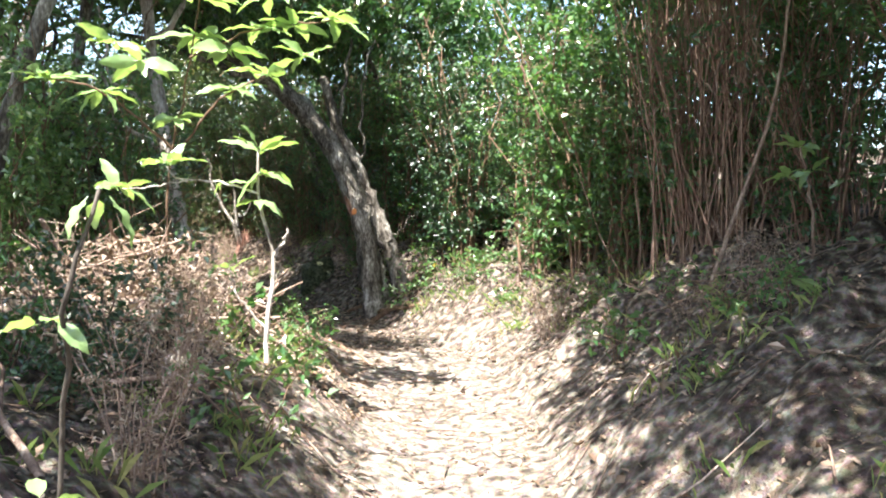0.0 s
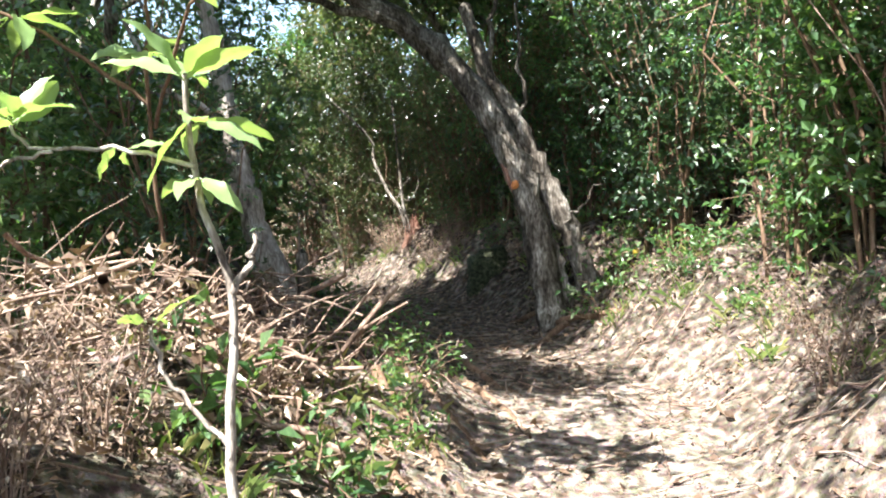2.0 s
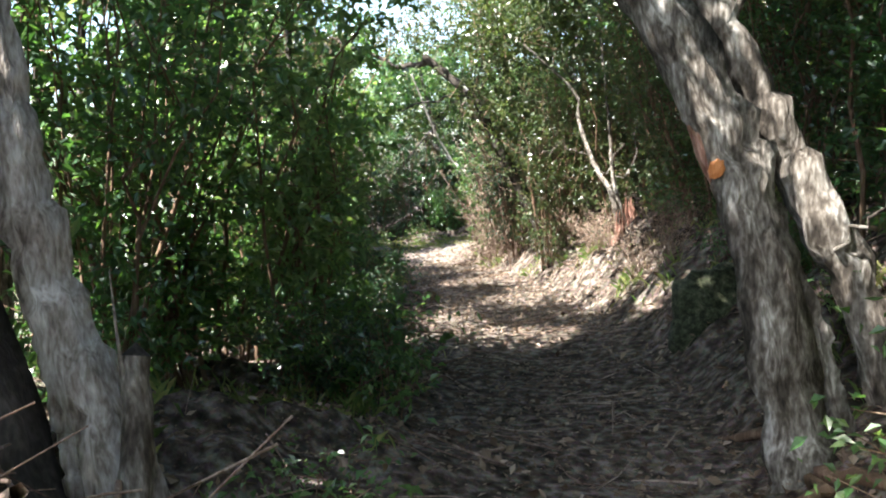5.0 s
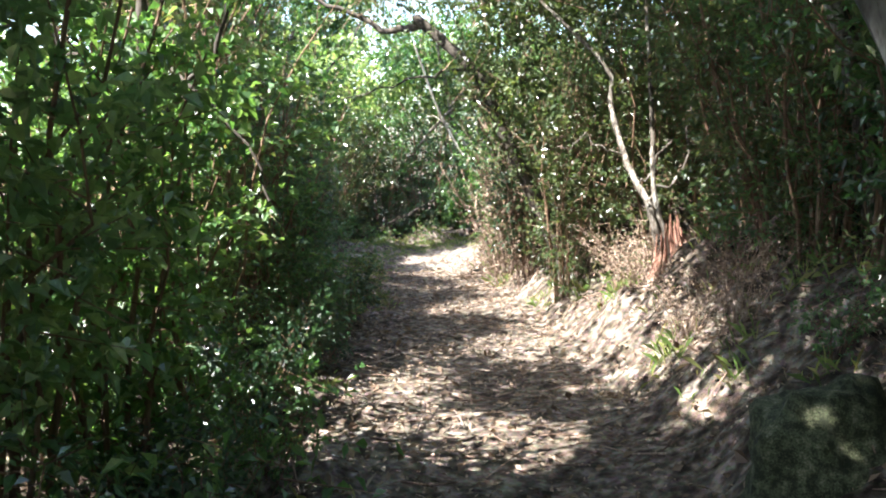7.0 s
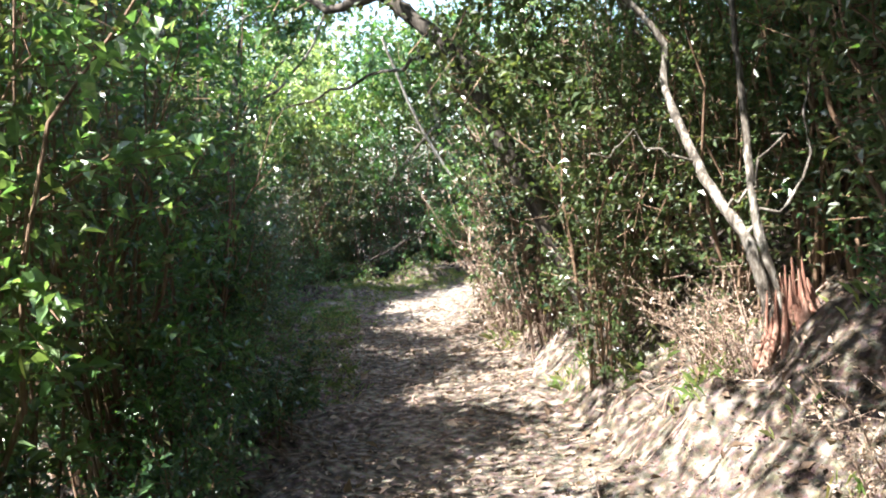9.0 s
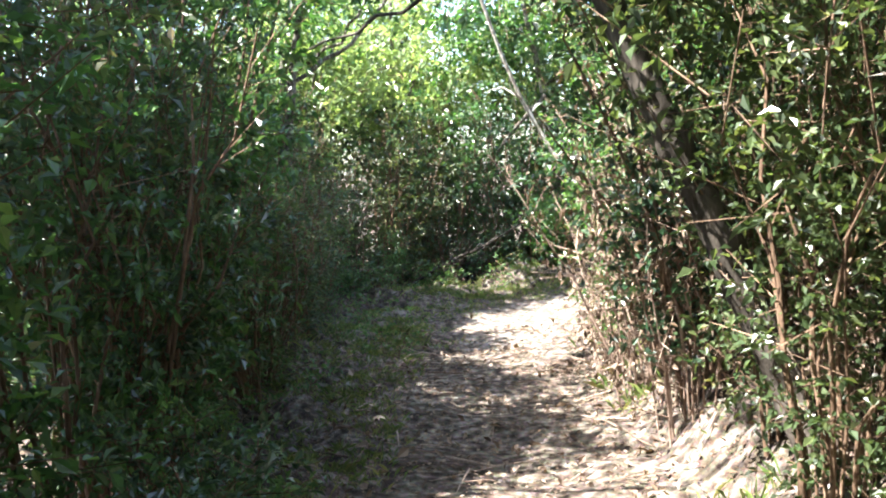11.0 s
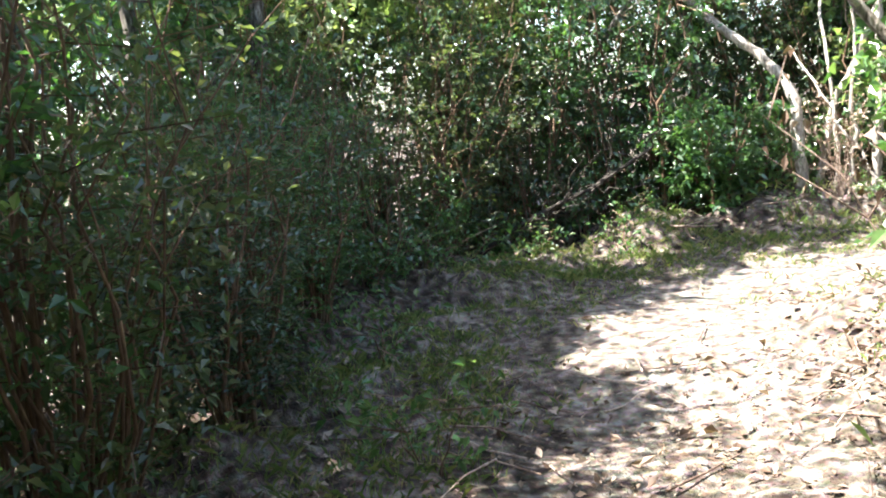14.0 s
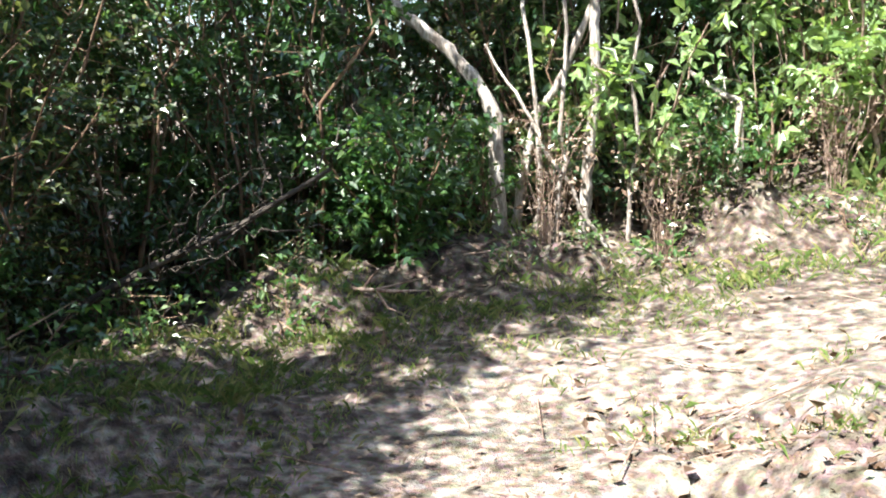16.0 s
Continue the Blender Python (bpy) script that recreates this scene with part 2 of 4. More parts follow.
def leaves(geo, P, D, L, W, rng, fold=0.25, droop=0.15):
    """Folded pointed leaves: base P, direction D, length L, width W."""
    P, D = np.asarray(P, float), unit(D)
    n = len(P)
    if not n:
        return
    L, W = np.broadcast_to(L, n)[:, None], np.broadcast_to(W, n)[:, None]
    S = unit(np.cross(D, [0, 0, 1.0]) + rng.normal(size=(n, 3)) * 0.55)
    S = unit(S - D * np.sum(S * D, 1, keepdims=True))
    N = np.cross(S, D)
    mid = P + D * L * 0.48
    v = np.stack([P, mid + S * W / 2 + N * W * fold, P + D * L - np.array([0, 0, 1.0]) * L * droop, mid - S * W / 2 + N * W * fold], 1)
    b = np.arange(n)[:, None] * 4
    geo.add(v.reshape(-1, 3), np.concatenate([b + np.array([[0, 1, 2]]), b + np.array([[0, 2, 3]])]))


def part(name, me, parent, label=""):
    ob = new(name, me)
    ob.parent = parent
    if label:
        tagged(ob, label)
    return ob


def thing(name, label, category, at=(0, 0, 0), group="", kind=""):
    ob = new(name)
    ob.location = at
    ob.empty_display_size = 0.1
    return tagged(ob, label, category, group, kind)


# ---- the lie of the land ----
# x, y, height of the trail's middle, half width, right bank, left bank, fall on the left
LINE = np.array([
    (0.25, -9.0, 0.00, 0.75, 1.0, 1.0, 0.0), (0.25, -3.0, 0.00, 0.70, 1.0, 1.0, 0.0), (0.15, 1.0, 0.00, 0.60, 1.0, 1.0, 0.0), (0.10, 4.0, 0.03, 0.55, 1.0, 1.0, 0.0),
    (0.02, 6.4, 0.06, 0.60, 1.0, 0.8, 0.0), (-0.42, 8.3, 0.13, 0.65, 1.0, 0.55, 0.0), (-1.42, 9.9, 0.20, 0.62, 0.9, 0.3, 0.0),
    (-2.5, 11.7, 0.18, 0.70, 0.9, 0.1, 0.2), (-4.1, 13.8, 0.13, 0.75, 0.9, 0.0, 0.6), (-5.8, 15.8, 0.04, 0.80, 1.0, 0.0, 1.0),
    (-7.6, 17.7, -0.05, 0.85, 0.9, 0.0, 1.0), (-9.2, 19.5, -0.10, 0.95, 0.5, 0.0, 1.0), (-10.3, 20.9, -0.11, 1.1, 0.25, 0.0, 0.8),
    (-10.2, 22.2, -0.09, 1.2, 0.15, 0.1, 0.2), (-8.9, 22.9, 0.05, 1.3, 0.2, 0.45, 0.0), (-6.6, 23.2, 0.45, 1.3, 0.3, 0.5, 0.0), (-3.0, 23.8, 0.9, 1.2, 0.5, 0.5, 0.0),
    (3.0, 26.0, 1.6, 1.0, 0.6, 0.6, 0.0), (12.0, 30.0, 2.2, 1.0, 0.6, 0.6, 0.0)])
FINE = smooth_line(LINE, 400)
TANG = unit(np.gradient(FINE[:, :2], axis=0))
TABLE = np.random.default_rng(5).uniform(-1, 1, (128, 128))
LUMPS = ((0.9, 0.10), (2.1, 0.07), (4.5, 0.045), (9.0, 0.032))


def lattice(x, y):
    """Smooth random relief, one value for each place."""
    xi, yi = np.floor(x).astype(int), np.floor(y).astype(int)
    u, v = x - xi, y - yi
    u, v = u * u * (3 - 2 * u), v * v * (3 - 2 * v)
    t = lambda a, c: TABLE[(xi + a) % 128, (yi + c) % 128]
    return (t(0, 0) * (1 - u) + t(1, 0) * u) * (1 - v) + (t(0, 1) * (1 - u) + t(1, 1) * u) * v


def trail_coords(x, y):
    """For points: index on the trail's line and signed distance from it (right is plus)."""
    x, y = np.atleast_1d(x).astype(float), np.atleast_1d(y).astype(float)
    best, where = np.full(x.shape, 1e9), np.zeros(x.shape, int)
    for i in range(0, len(FINE)):
        d = (x - FINE[i, 0]) ** 2 + (y - FINE[i, 1]) ** 2
        m = d < best
        best[m], where[m] = d[m], i
    dx, dy = x - FINE[where, 0], y - FINE[where, 1]
    side = dx * TANG[where, 1] - dy * TANG[where, 0]
    return where, np.sign(side) * np.sqrt(best)


def height(x, y):
    x, y = np.atleast_1d(x).astype(float), np.atleast_1d(y).astype(float)
    i, d = trail_coords(x, y)
    z0, hw, rb, lb, fall = (FINE[i, k] for k in (2, 3, 4, 5, 6))
    e = np.maximum(d - hw, 0)
    right = 0.95 * (1 - np.exp(-e / 1.0)) + 0.16 * np.minimum(e, 8)
    e = np.maximum(-d - hw, 0)
    left = 0.75 * (1 - np.exp(-e / 0.8)) + 0.05 * np.minimum(e, 6)
    e2 = np.maximum(-d - hw - 0.9, 0)
    drop = 0.22 * np.minimum(e2, 10)
    dish = 0.06 * np.clip(np.abs(d) / hw, 0, 1) ** 2
    z = z0 + right * rb + left * lb - drop * fall + dish
    off = np.clip(np.abs(d) / 0.75 - 0.4, 0.3, 1.9)
    for k, (f, a) in enumerate(LUMPS):
        z = z + a * lattice((x * 0.8 + y * 0.6) * f + 17.3 * k, (y * 0.8 - x * 0.6) * f + 5.1 * k) * off
    return z


def gz(x, y):
    return float(height(x, y)[0])


SPAN = (-14.0, 4.5, -2.5, 27.0)


def build_ground():
    step = 0.08
    gx, gy = np.arange(SPAN[0], SPAN[1], step), np.arange(SPAN[2], SPAN[3], step)
    out = np.array([0.6, 2, 5, 12, 30, 90, 300, 1200, 3500.0])
    gx = np.concatenate([SPAN[0] - out[::-1], gx, gx[-1] + out])
    gy = np.concatenate([SPAN[2] - out[::-1], gy, gy[-1] + out])
    X, Y = np.meshgrid(gx, gy)
    cx, cy = np.clip(X.ravel(), SPAN[0] - 5, SPAN[1] + 5), np.clip(Y.ravel(), SPAN[2] - 5, SPAN[3] + 5)
    Z = height(cx, cy)
    far = np.hypot(X.ravel() - cx, Y.ravel() - cy)
    Z = Z - np.minimum(far * 0.05, 3.0)
    nx, ny = len(gx), len(gy)
    a = (np.arange(ny - 1)[:, None] * nx + np.arange(nx - 1)[None]).ravel()
    g = Geo()
    g.add(np.stack([X.ravel(), Y.ravel(), Z], 1), np.stack([a, a + 1, a + nx + 1, a + nx], 1))
    me = g.mesh("ground", SOIL, True)
    i, d = trail_coords(cx, cy)
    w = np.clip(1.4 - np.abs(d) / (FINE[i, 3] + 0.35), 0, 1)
    # humus shows on this littered stretch; the darker mix also deepens its shade
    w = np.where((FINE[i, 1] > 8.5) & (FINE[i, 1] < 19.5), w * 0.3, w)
    # sunny side of the bend: dust spread wider to lighten the sunlit ground
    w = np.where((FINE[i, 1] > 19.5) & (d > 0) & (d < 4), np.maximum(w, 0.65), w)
    # left of the bend: humus under the grass, darkened also for its shade
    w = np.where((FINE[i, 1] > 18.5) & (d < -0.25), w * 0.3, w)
    at = me.attributes.new("trodden_lit", "FLOAT", "POINT")
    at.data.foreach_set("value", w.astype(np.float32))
    ob = new("ground", me)
    return tagged(ob, "dusty earth trail between leaf-strewn earth banks", "ground", kind="structure")


build_ground()

# Gaps in the canopy: places on the ground that the sun reaches (x, y, z, radius)
GAPS = np.array([
    (0.3, 6.6, 0.2, 0.7), (0.55, 8.1, 0.4, 0.55), (0.15, 4.6, 0.05, 0.8), (0.1, 5.5, 0.1, 0.75), (-0.5, 6.8, 0.1, 0.3), (-1.0, 7.6, 0.3, 0.3), (-1.9, 5.5, 1.0, 0.6), (-2.1, 6.1, 1.2, 0.45),
    (-1.1, 5.1, 1.5, 0.6), (-1.7, 5.0, 1.6, 0.45), (-0.64, 10.52, 1.3, 0.28), (-2.64, 8.3, 1.8, 0.2), (0.5, 8.9, 0.6, 0.6), (0.9, 8.9, 2.2, 0.6), (0.0, 9.4, 0.4, 0.6), (0.0, 9.9, 0.6, 0.4), (0.8, 9.6, 1.0, 0.5),
    (-4.4, 9.2, 2.2, 0.9), (-5.2, 11.2, 2.4, 0.9), (-6.0, 9.5, 2.6, 1.2),
    (-2.5, 13.2, 0.45, 0.25), (-3.3, 14.3, 0.35, 0.3), (-3.9, 15.2, 0.35, 0.3), (-4.5, 15.7, 0.3, 0.4), (-5.3, 16.6, 0.25, 0.55), (-5.9, 17.0, 0.2, 0.5), (-6.6, 17.8, 0.25, 0.4),
    (-7.2, 18.4, 0.1, 0.45), (-8.6, 19.3, 0.0, 0.55), (-8.9, 20.2, 0.0, 0.7), (-9.8, 20.7, 0.0, 0.55), (-9.6, 21.5, 0.0, 0.75), (-8.6, 21.4, 0.1, 1.3), (-7.6, 22.6, 0.4, 1.6), (-9.2, 22.7, 0.0, 0.8),
    (-10.0, 22.2, 0.0, 0.35), (-9.3, 24.3, 0.5, 1.0), (-10.3, 24.4, 1.0, 0.6), (-8.3, 24.8, 0.9, 1.2), (-5.5, 24.0, 1.0, 1.5), (-7.0, 19.0, 1.6, 0.9), (-6.3, 18.2, 2.0, 0.7),
    (-12.8, 22.4, 3.2, 1.1), (-13.6, 21.0, 3.2, 1.0), (-14.5, 22.5, 4.2, 1.8), (-12.5, 25.5, 4.2, 1.6),
    (-5.2, 10.2, 3.3, 0.9), (-6.5, 11.5, 3.3, 1.2), (-1.8, 6.0, 2.5, 1.0), (0.3, 11.0, 2.4, 0.7),
    (-5.6, 13.6, 2.6, 0.6), (-7.0, 15.2, 2.5, 0.6), (-10.4, 21.3, 0.0, 0.18), (-10.3, 21.8, 0.0, 0.2), (-1.65, 12.2, 0.7, 0.12), (-1.0, 9.5, 0.2, 0.25), (-1.5, 9.7, 0.2, 0.15), (-0.5, 9.3, 0.2, 0.25), (-10.3, 20.7, 0.0, 0.2), (-9.9, 20.0, 0.0, 0.2), (-4.1, 11.5, 2.3, 0.55), (-5.4, 11.9, 2.6, 0.6), (-10.8, 21.7, 0.0, 0.13), (-12.0, 21.5, 1.7, 0.45), (-12.6, 20.6, 2.0, 0.5), (-10.3, 22.6, 0.0, 0.25), (-10.7, 22.1, 0.0, 0.15), (-6.9, 17.2, 0.0, 0.15), (-7.7, 17.7, 0.0, 0.15), (-9.2, 18.9, 0.0, 0.15)])


def shaded(P, rng, soft=0.35):
    """False for points that would stand between the sun and a gap."""
    keep = np.ones(len(P), bool)
    s = np.array(SUN)
    for x, y, z, r in GAPS:
        q = P - s * ((P[:, 2] - z) / s[2])[:, None]
        keep &= ~((np.hypot(q[:, 0] - x, q[:, 1] - y) < r * (1 + soft * rng.normal(size=len(P)))) & (P[:, 2] > z + 0.5))
    return keep


# ---- plants ----
def shrub(name, label, seed, tall, spread, stems, twigs, per, leaf, mat, bark, low=0.2, upright=0.5, stemr=0.014, width=0.5, category="shrub"):
    """A many-stemmed shrub: stems, side twigs and leaves set along the twigs. Stands at the origin until it is copied."""
    rng = np.random.default_rng(seed)
    ob = thing(name, label, category)
    leafy, fine = Geo(), Geo()
    for _ in range(stems):
        wood = Geo()
        a = rng.uniform(0, 6.283)
        lean = spread * rng.uniform(0.2, 1.0)
        h = tall * rng.uniform(0.65, 1.05)
        b = np.array([math.cos(a), math.sin(a), 0]) * spread * 0.25 * rng.random()
        out = np.array([math.cos(a), math.sin(a), 0]) * lean
        t = np.linspace(0, 1, 7)[:, None]
        pts = b + out * t ** (1.0 + upright) + np.array([0, 0, h]) * t + rng.normal(size=(7, 3)) * 0.035 * t * tall
        rad = stemr * rng.uniform(0.6, 1.4) * np.linspace(1, 0.25, 7)
        pts[0, 2] -= 0.12
        tube(wood, pts, rad, 5)
        for _ in range(twigs):
            f = rng.uniform(low, 1.0)
            k = min(int(f * 6), 5)
            p = pts[k] + (pts[k + 1] - pts[k]) * (f * 6 - k)
            d = unit(np.array([*(rng.normal(size=2) + 0.5 * np.array([math.cos(a), math.sin(a)])), rng.uniform(-0.3, 0.9)]))
            ln = rng.uniform(0.2, 0.5) * (0.6 + 0.18 * tall)
            e = p + d * ln
            if rng.random() < 0.4:
                tube(fine, [p, e], [0.004, 0.0015], 3)
            n = max(1, int(per * rng.uniform(0.5, 1.4)))
            u = rng.uniform(0.15, 1.0, n)[:, None]
            P = p + (e - p) * u + rng.normal(size=(n, 3)) * 0.015
            D = unit(d * 0.6 + rng.normal(size=(n, 3)) * 0.75 + np.array([0, 0, 0.1]))
            L = leaf * rng.uniform(0.6, 1.3, n)
            leaves(leafy, P, D, L, L * width, rng)
        part("stem", wood.mesh("stem", bark, True), ob)
    if fine.v:
        tagged(part("twigwork", fine.mesh("twigwork", bark), ob), kind="stuff")
    if leafy.v:
        part("foliage", leafy.mesh("foliage", mat), ob)
    return ob


def put(proto, x, y, turn, size, tall=1.0, sink=0.03, lean=(0, 0)):
    m = Matrix.LocRotScale((x, y, gz(x, y) - sink), Euler((lean[0], lean[1], turn)), (size, size, size * tall))
    return copy_place(proto, m)


USED = set()


def copy_place(proto, m):
    """The first use moves the model itself, later ones copy it."""
    if proto.name in USED:
        ob = copy_thing(proto, Matrix.Identity(4))
        ob.matrix_basis = m
        return ob
    USED.add(proto.name)
    proto.matrix_basis = m
    return proto


def limb_line(a, b, sag, n, rng, wob=0.04):
    a, b = np.asarray(a, float), np.asarray(b, float)
    t = np.linspace(0, 1, n)[:, None]
    p = a + (b - a) * t + np.array([0, 0, sag]) * 4 * t * (1 - t)
    w = rng.normal(size=(n, 3)) * wob * np.linalg.norm(b - a) * 0.3
    w[0] = 0
    return p + w


def crown(leafy, wood, blobs, twigs, per, leaf, rng, cull=True, width=0.5, spray=0.45):
    """Leafy sprays spread through several uneven lobes: (x, y, z, radius, flatness)."""
    blobs = np.asarray(blobs, float)
    vol = blobs[:, 3] ** 2
    pick = rng.choice(len(blobs), twigs, p=vol / vol.sum())
    u = unit(rng.normal(size=(twigs, 3))) * rng.uniform(0.35, 1.05, (twigs, 1)) ** 0.6
    P = blobs[pick, :3] + u * blobs[pick, 3:4] * np.stack([np.ones(twigs), np.ones(twigs), blobs[pick, 4]], 1)
    if cull:
        P = P[shaded(P, rng, 0.1)]
    n = len(P)
    D = unit(rng.normal(size=(n, 3)) + np.array([0, 0, -0.15]))
    ln = spray * rng.uniform(0.5, 1.3, (n, 1))
    for p, d, s in zip(P[::3], D[::3], ln[::3]):
        tube(wood, [p - d * s * 0.6, p + d * s], [0.006, 0.0015], 3)
    P, D, ln = np.repeat(P, per, 0), np.repeat(D, per, 0), np.repeat(ln, per, 0)
    n = len(P)
    Q = P + D * ln * rng.uniform(0, 1, (n, 1)) + rng.normal(size=(n, 3)) * 0.03
    if cull:
        k = shaded(Q, rng)
        Q, D = Q[k], D[k]
        n = len(Q)
    L = leaf * rng.uniform(0.6, 1.3, n)
    leaves(leafy, Q, unit(D * 0.5 + rng.normal(size=(n, 3)) * 0.8), L, L * width, rng)


def tree(name, label, seed, trunks, limbs, blobs, twigs, per, leaf, mat, bark, width=0.5, cull=True, sides=16, rough=0.11):
    """trunks and limbs: (points, first radius, last radius); blobs: lobes of the crown."""
    rng = np.random.default_rng(seed)
    base = trunks[0][0][0]
    ob = thing(name, label, "tree")
    for pts, r0, r1 in trunks:
        g = Geo()
        line = smooth_line(pts, 40)
        line[1:-1] += rng.normal(size=(38, 3)) * r0 * 0.07
        rad = np.linspace(r0, r1, 40) * (1 + 0.07 * rng.normal(size=40))
        rad[:4] *= (1.6, 1.4, 1.25, 1.1)
        tube(g, line, rad, sides, rough, rng)
        part("trunk", g.mesh("trunk", bark, True), ob)
    wood, leafy = Geo(), Geo()
    for pts, r0, r1 in limbs:
        g = Geo()
        line = smooth_line(pts, 12)
        line[1:] += rng.normal(size=(11, 3)) * 0.025
        tube(g, line, np.linspace(r0, r1, 12), 7, 0.05, rng)
        part("limb", g.mesh("limb", bark, True), ob)
    if blobs:
        crown(leafy, wood, blobs, twigs, per, leaf, rng, cull, width)
        part("crown", leafy.mesh("crown", mat), ob)
        tagged(part("branchwork", wood.mesh("branchwork", BROWN, True), ob), kind="stuff")
    return ob



def on_trail(knot, d):
    """A place beside the trail: a knot of its line (fractions allowed) and metres to its right."""
    i = min(int(knot / (len(LINE) - 1) * 399), 399)
    return FINE[i, 0] + TANG[i, 1] * d, FINE[i, 1] - TANG[i, 0] * d


def clear(x, y, gap):
    """True where a plant of that radius leaves the walker's way free."""
    i, d = trail_coords(x, y)
    return abs(d[0]) > FINE[i[0], 3] * 0.75 + gap


def blocks_sun(x, y, z, r, tall):
    s = np.array(SUN)
    for gx, gy, g, gr in GAPS:
        for h in (0.35, 0.7, 1.0):
            p = np.array([x, y, z + tall * h])
            if p[2] < g + 0.4:
                continue
            q = p - s * ((p[2] - g) / s[2])
            if math.hypot(q[0] - gx, q[1] - gy) < gr * 0.75 + r * 0.45:
                return True
    return False


def border(k0, k1, d0, d1, n, protos, seed, size=(0.75, 1.2), tall=(0.85, 1.2), sunny=False, gap=0.5):
    """Shrubs at random beside a stretch of the trail."""
    rng = np.random.default_rng(seed)
    for j in range(n):
        x, y = on_trail(k0 + (k1 - k0) * (j + rng.random()) / n, rng.uniform(d0, d1))
        p = protos[rng.integers(len(protos))]
        s, t = rng.uniform(*size), rng.uniform(*tall)
        turn, l0, l1 = rng.uniform(0, 6.283), rng.normal() * 0.08, rng.normal() * 0.08
        if not clear(x, y, gap * s) or (sunny and blocks_sun(x, y, gz(x, y), 0.7 * s, 2.4 * s * t)):
            continue
        put(p, x, y, turn, s, t, lean=(l0, l1))


# ---- shrubs ----
SHRUB = "shrubs beside the trail"
privet = [shrub("shrub", "dense green small-leaved shrub on the bank", 10 + k, 2.7, 0.85, 10, 22, 15, 0.064, (GREEN, GREEN, DARK)[k], BROWN, low=0.1) for k in range(3)]
light = [shrub("shrub", "light green leafy shrub with slender stems", 20 + k, 2.5, 0.9, 8, 22, 15, 0.07, (FRESH, PALEGREEN)[k], BROWN, low=0.1, width=0.6) for k in range(2)]
olive = [shrub("shrub", "olive green twiggy shrub with half-dry leaves", 30 + k, 2.6, 0.8, 12, 22, 12, 0.055, OLIVE, BROWN, low=0.08) for k in range(2)]
thick = [shrub("thicket", "thicket of brown upright stems with few leaves", 40 + k, 3.0, 0.65, 18, 16, 10, 0.06, (OLIVE, GREEN)[k], BROWN, low=0.1, upright=0.2, category="thicket") for k in range(2)]
dry = [shrub("dry_bush", "dry bush of brown tangled twigs with curled leaves", 50, 1.3, 0.9, 16, 18, 4, 0.045, LITTER, STICK, low=0.05, stemr=0.008, category="bush")]
tallsap = [shrub("sapling_clump", "clump of tall thin saplings with leafy tops", 60 + k, 4.6, 0.8, 7, 30, 18, 0.08, (GREEN, FRESH)[k], BARK, low=0.3, upright=0.6, stemr=0.022, category="saplings") for k in range(2)]
under = [shrub("undergrowth", "knee-high dark green undergrowth in the shade", 65 + k, 0.8, 0.5, 8, 12, 12, 0.06, (DARK, GREEN)[k], BROWN, low=0.05, stemr=0.006, category="undergrowth") for k in range(2)]
back = [shrub("woodland_bush", "large leafy bush standing behind the hedge", 67 + k, 3.4, 1.5, 9, 20, 9, 0.15, (GREEN, DARK)[k], BROWN, low=0.02, category="bush") for k in range(2)]
lowp = [shrub("low_plant", "low green leafy plant on the earth bank", 70 + k, 0.36, 0.22, 4, 6, 7, (0.05, 0.06)[k], FRESH, BROWN, low=0.1, stemr=0.004, category="plant") for k in range(2)]
for p in (*privet, *light, *olive, *thick, *dry, *tallsap, *back, *under):
    p["group"] = SHRUB
for p in lowp:
    p["group"] = "low plants on the banks"

# right bank
border(1.0, 4.0, 2.7, 3.8, 12, privet + olive + thick, 101)
border(4.2, 7.0, 1.6, 2.4, 16, privet + light + thick, 102, sunny=False)
border(6.6, 8.1, 1.7, 2.4, 14, thick + olive + thick + privet, 104, gap=0.6)
border(8.1, 9.1, 2.1, 2.7, 7, thick + privet, 108, gap=0.6)
border(9.1, 10.5, 1.6, 2.4, 12, thick + olive + privet, 109, gap=0.6)
border(7.0, 10.4, 2.5, 3.8, 14, privet + thick + olive, 105, sunny=False)
border(0.5, 11.0, 3.8, 6.5, 30, back, 107, sunny=False, size=(0.8, 1.3))
for x, y, s in ((-7.15, 18.95, 0.7), (-6.7, 18.5, 0.8), (-7.7, 19.7, 0.6), (-6.3, 19.0, 0.9), (-6.9, 19.9, 0.9), (-5.9, 18.0, 0.8)):
    put((light + thick)[int(x * -10) % 4], x, y, x * 7, s)
for x, y, s in ((-7.95, 19.9, 0.75), (-7.45, 19.35, 0.75), (-7.3, 20.3, 0.9)):
    put(light[0], x, y, x * 5, s)
for x, y, s in ((-6.75, 18.25, 0.9), (-7.3, 18.75, 0.7), (-6.1, 17.6, 0.9), (-6.3, 18.3, 1.1), (-6.9, 18.95, 1.0), (-7.6, 19.4, 0.8)):
    put(dry[0], x, y, x * 4, s, 1.5)
for x, y, s, k in ((1.0, 9.0, 1.0, 0), (1.45, 8.35, 1.1, 3), (1.75, 7.75, 0.95, 1), (2.0, 8.6, 1.2, 0), (0.35, 10.3, 1.0, 2), (1.6, 9.4, 1.2, 1)):
    put((privet + light)[k], x, y, x * 5, s)
for x, y, s, k in ((3.1, 5.0, 1.1, 0), (3.4, 7.4, 1.2, 1), (2.9, 4.0, 1.0, 2), (3.7, 6.2, 1.2, 0), (2.9, 8.0, 1.2, 1), (3.2, 3.0, 1.1, 2), (2.75, 6.3, 0.9, 0)):
    put(privet[k], x, y, x * 5, s)
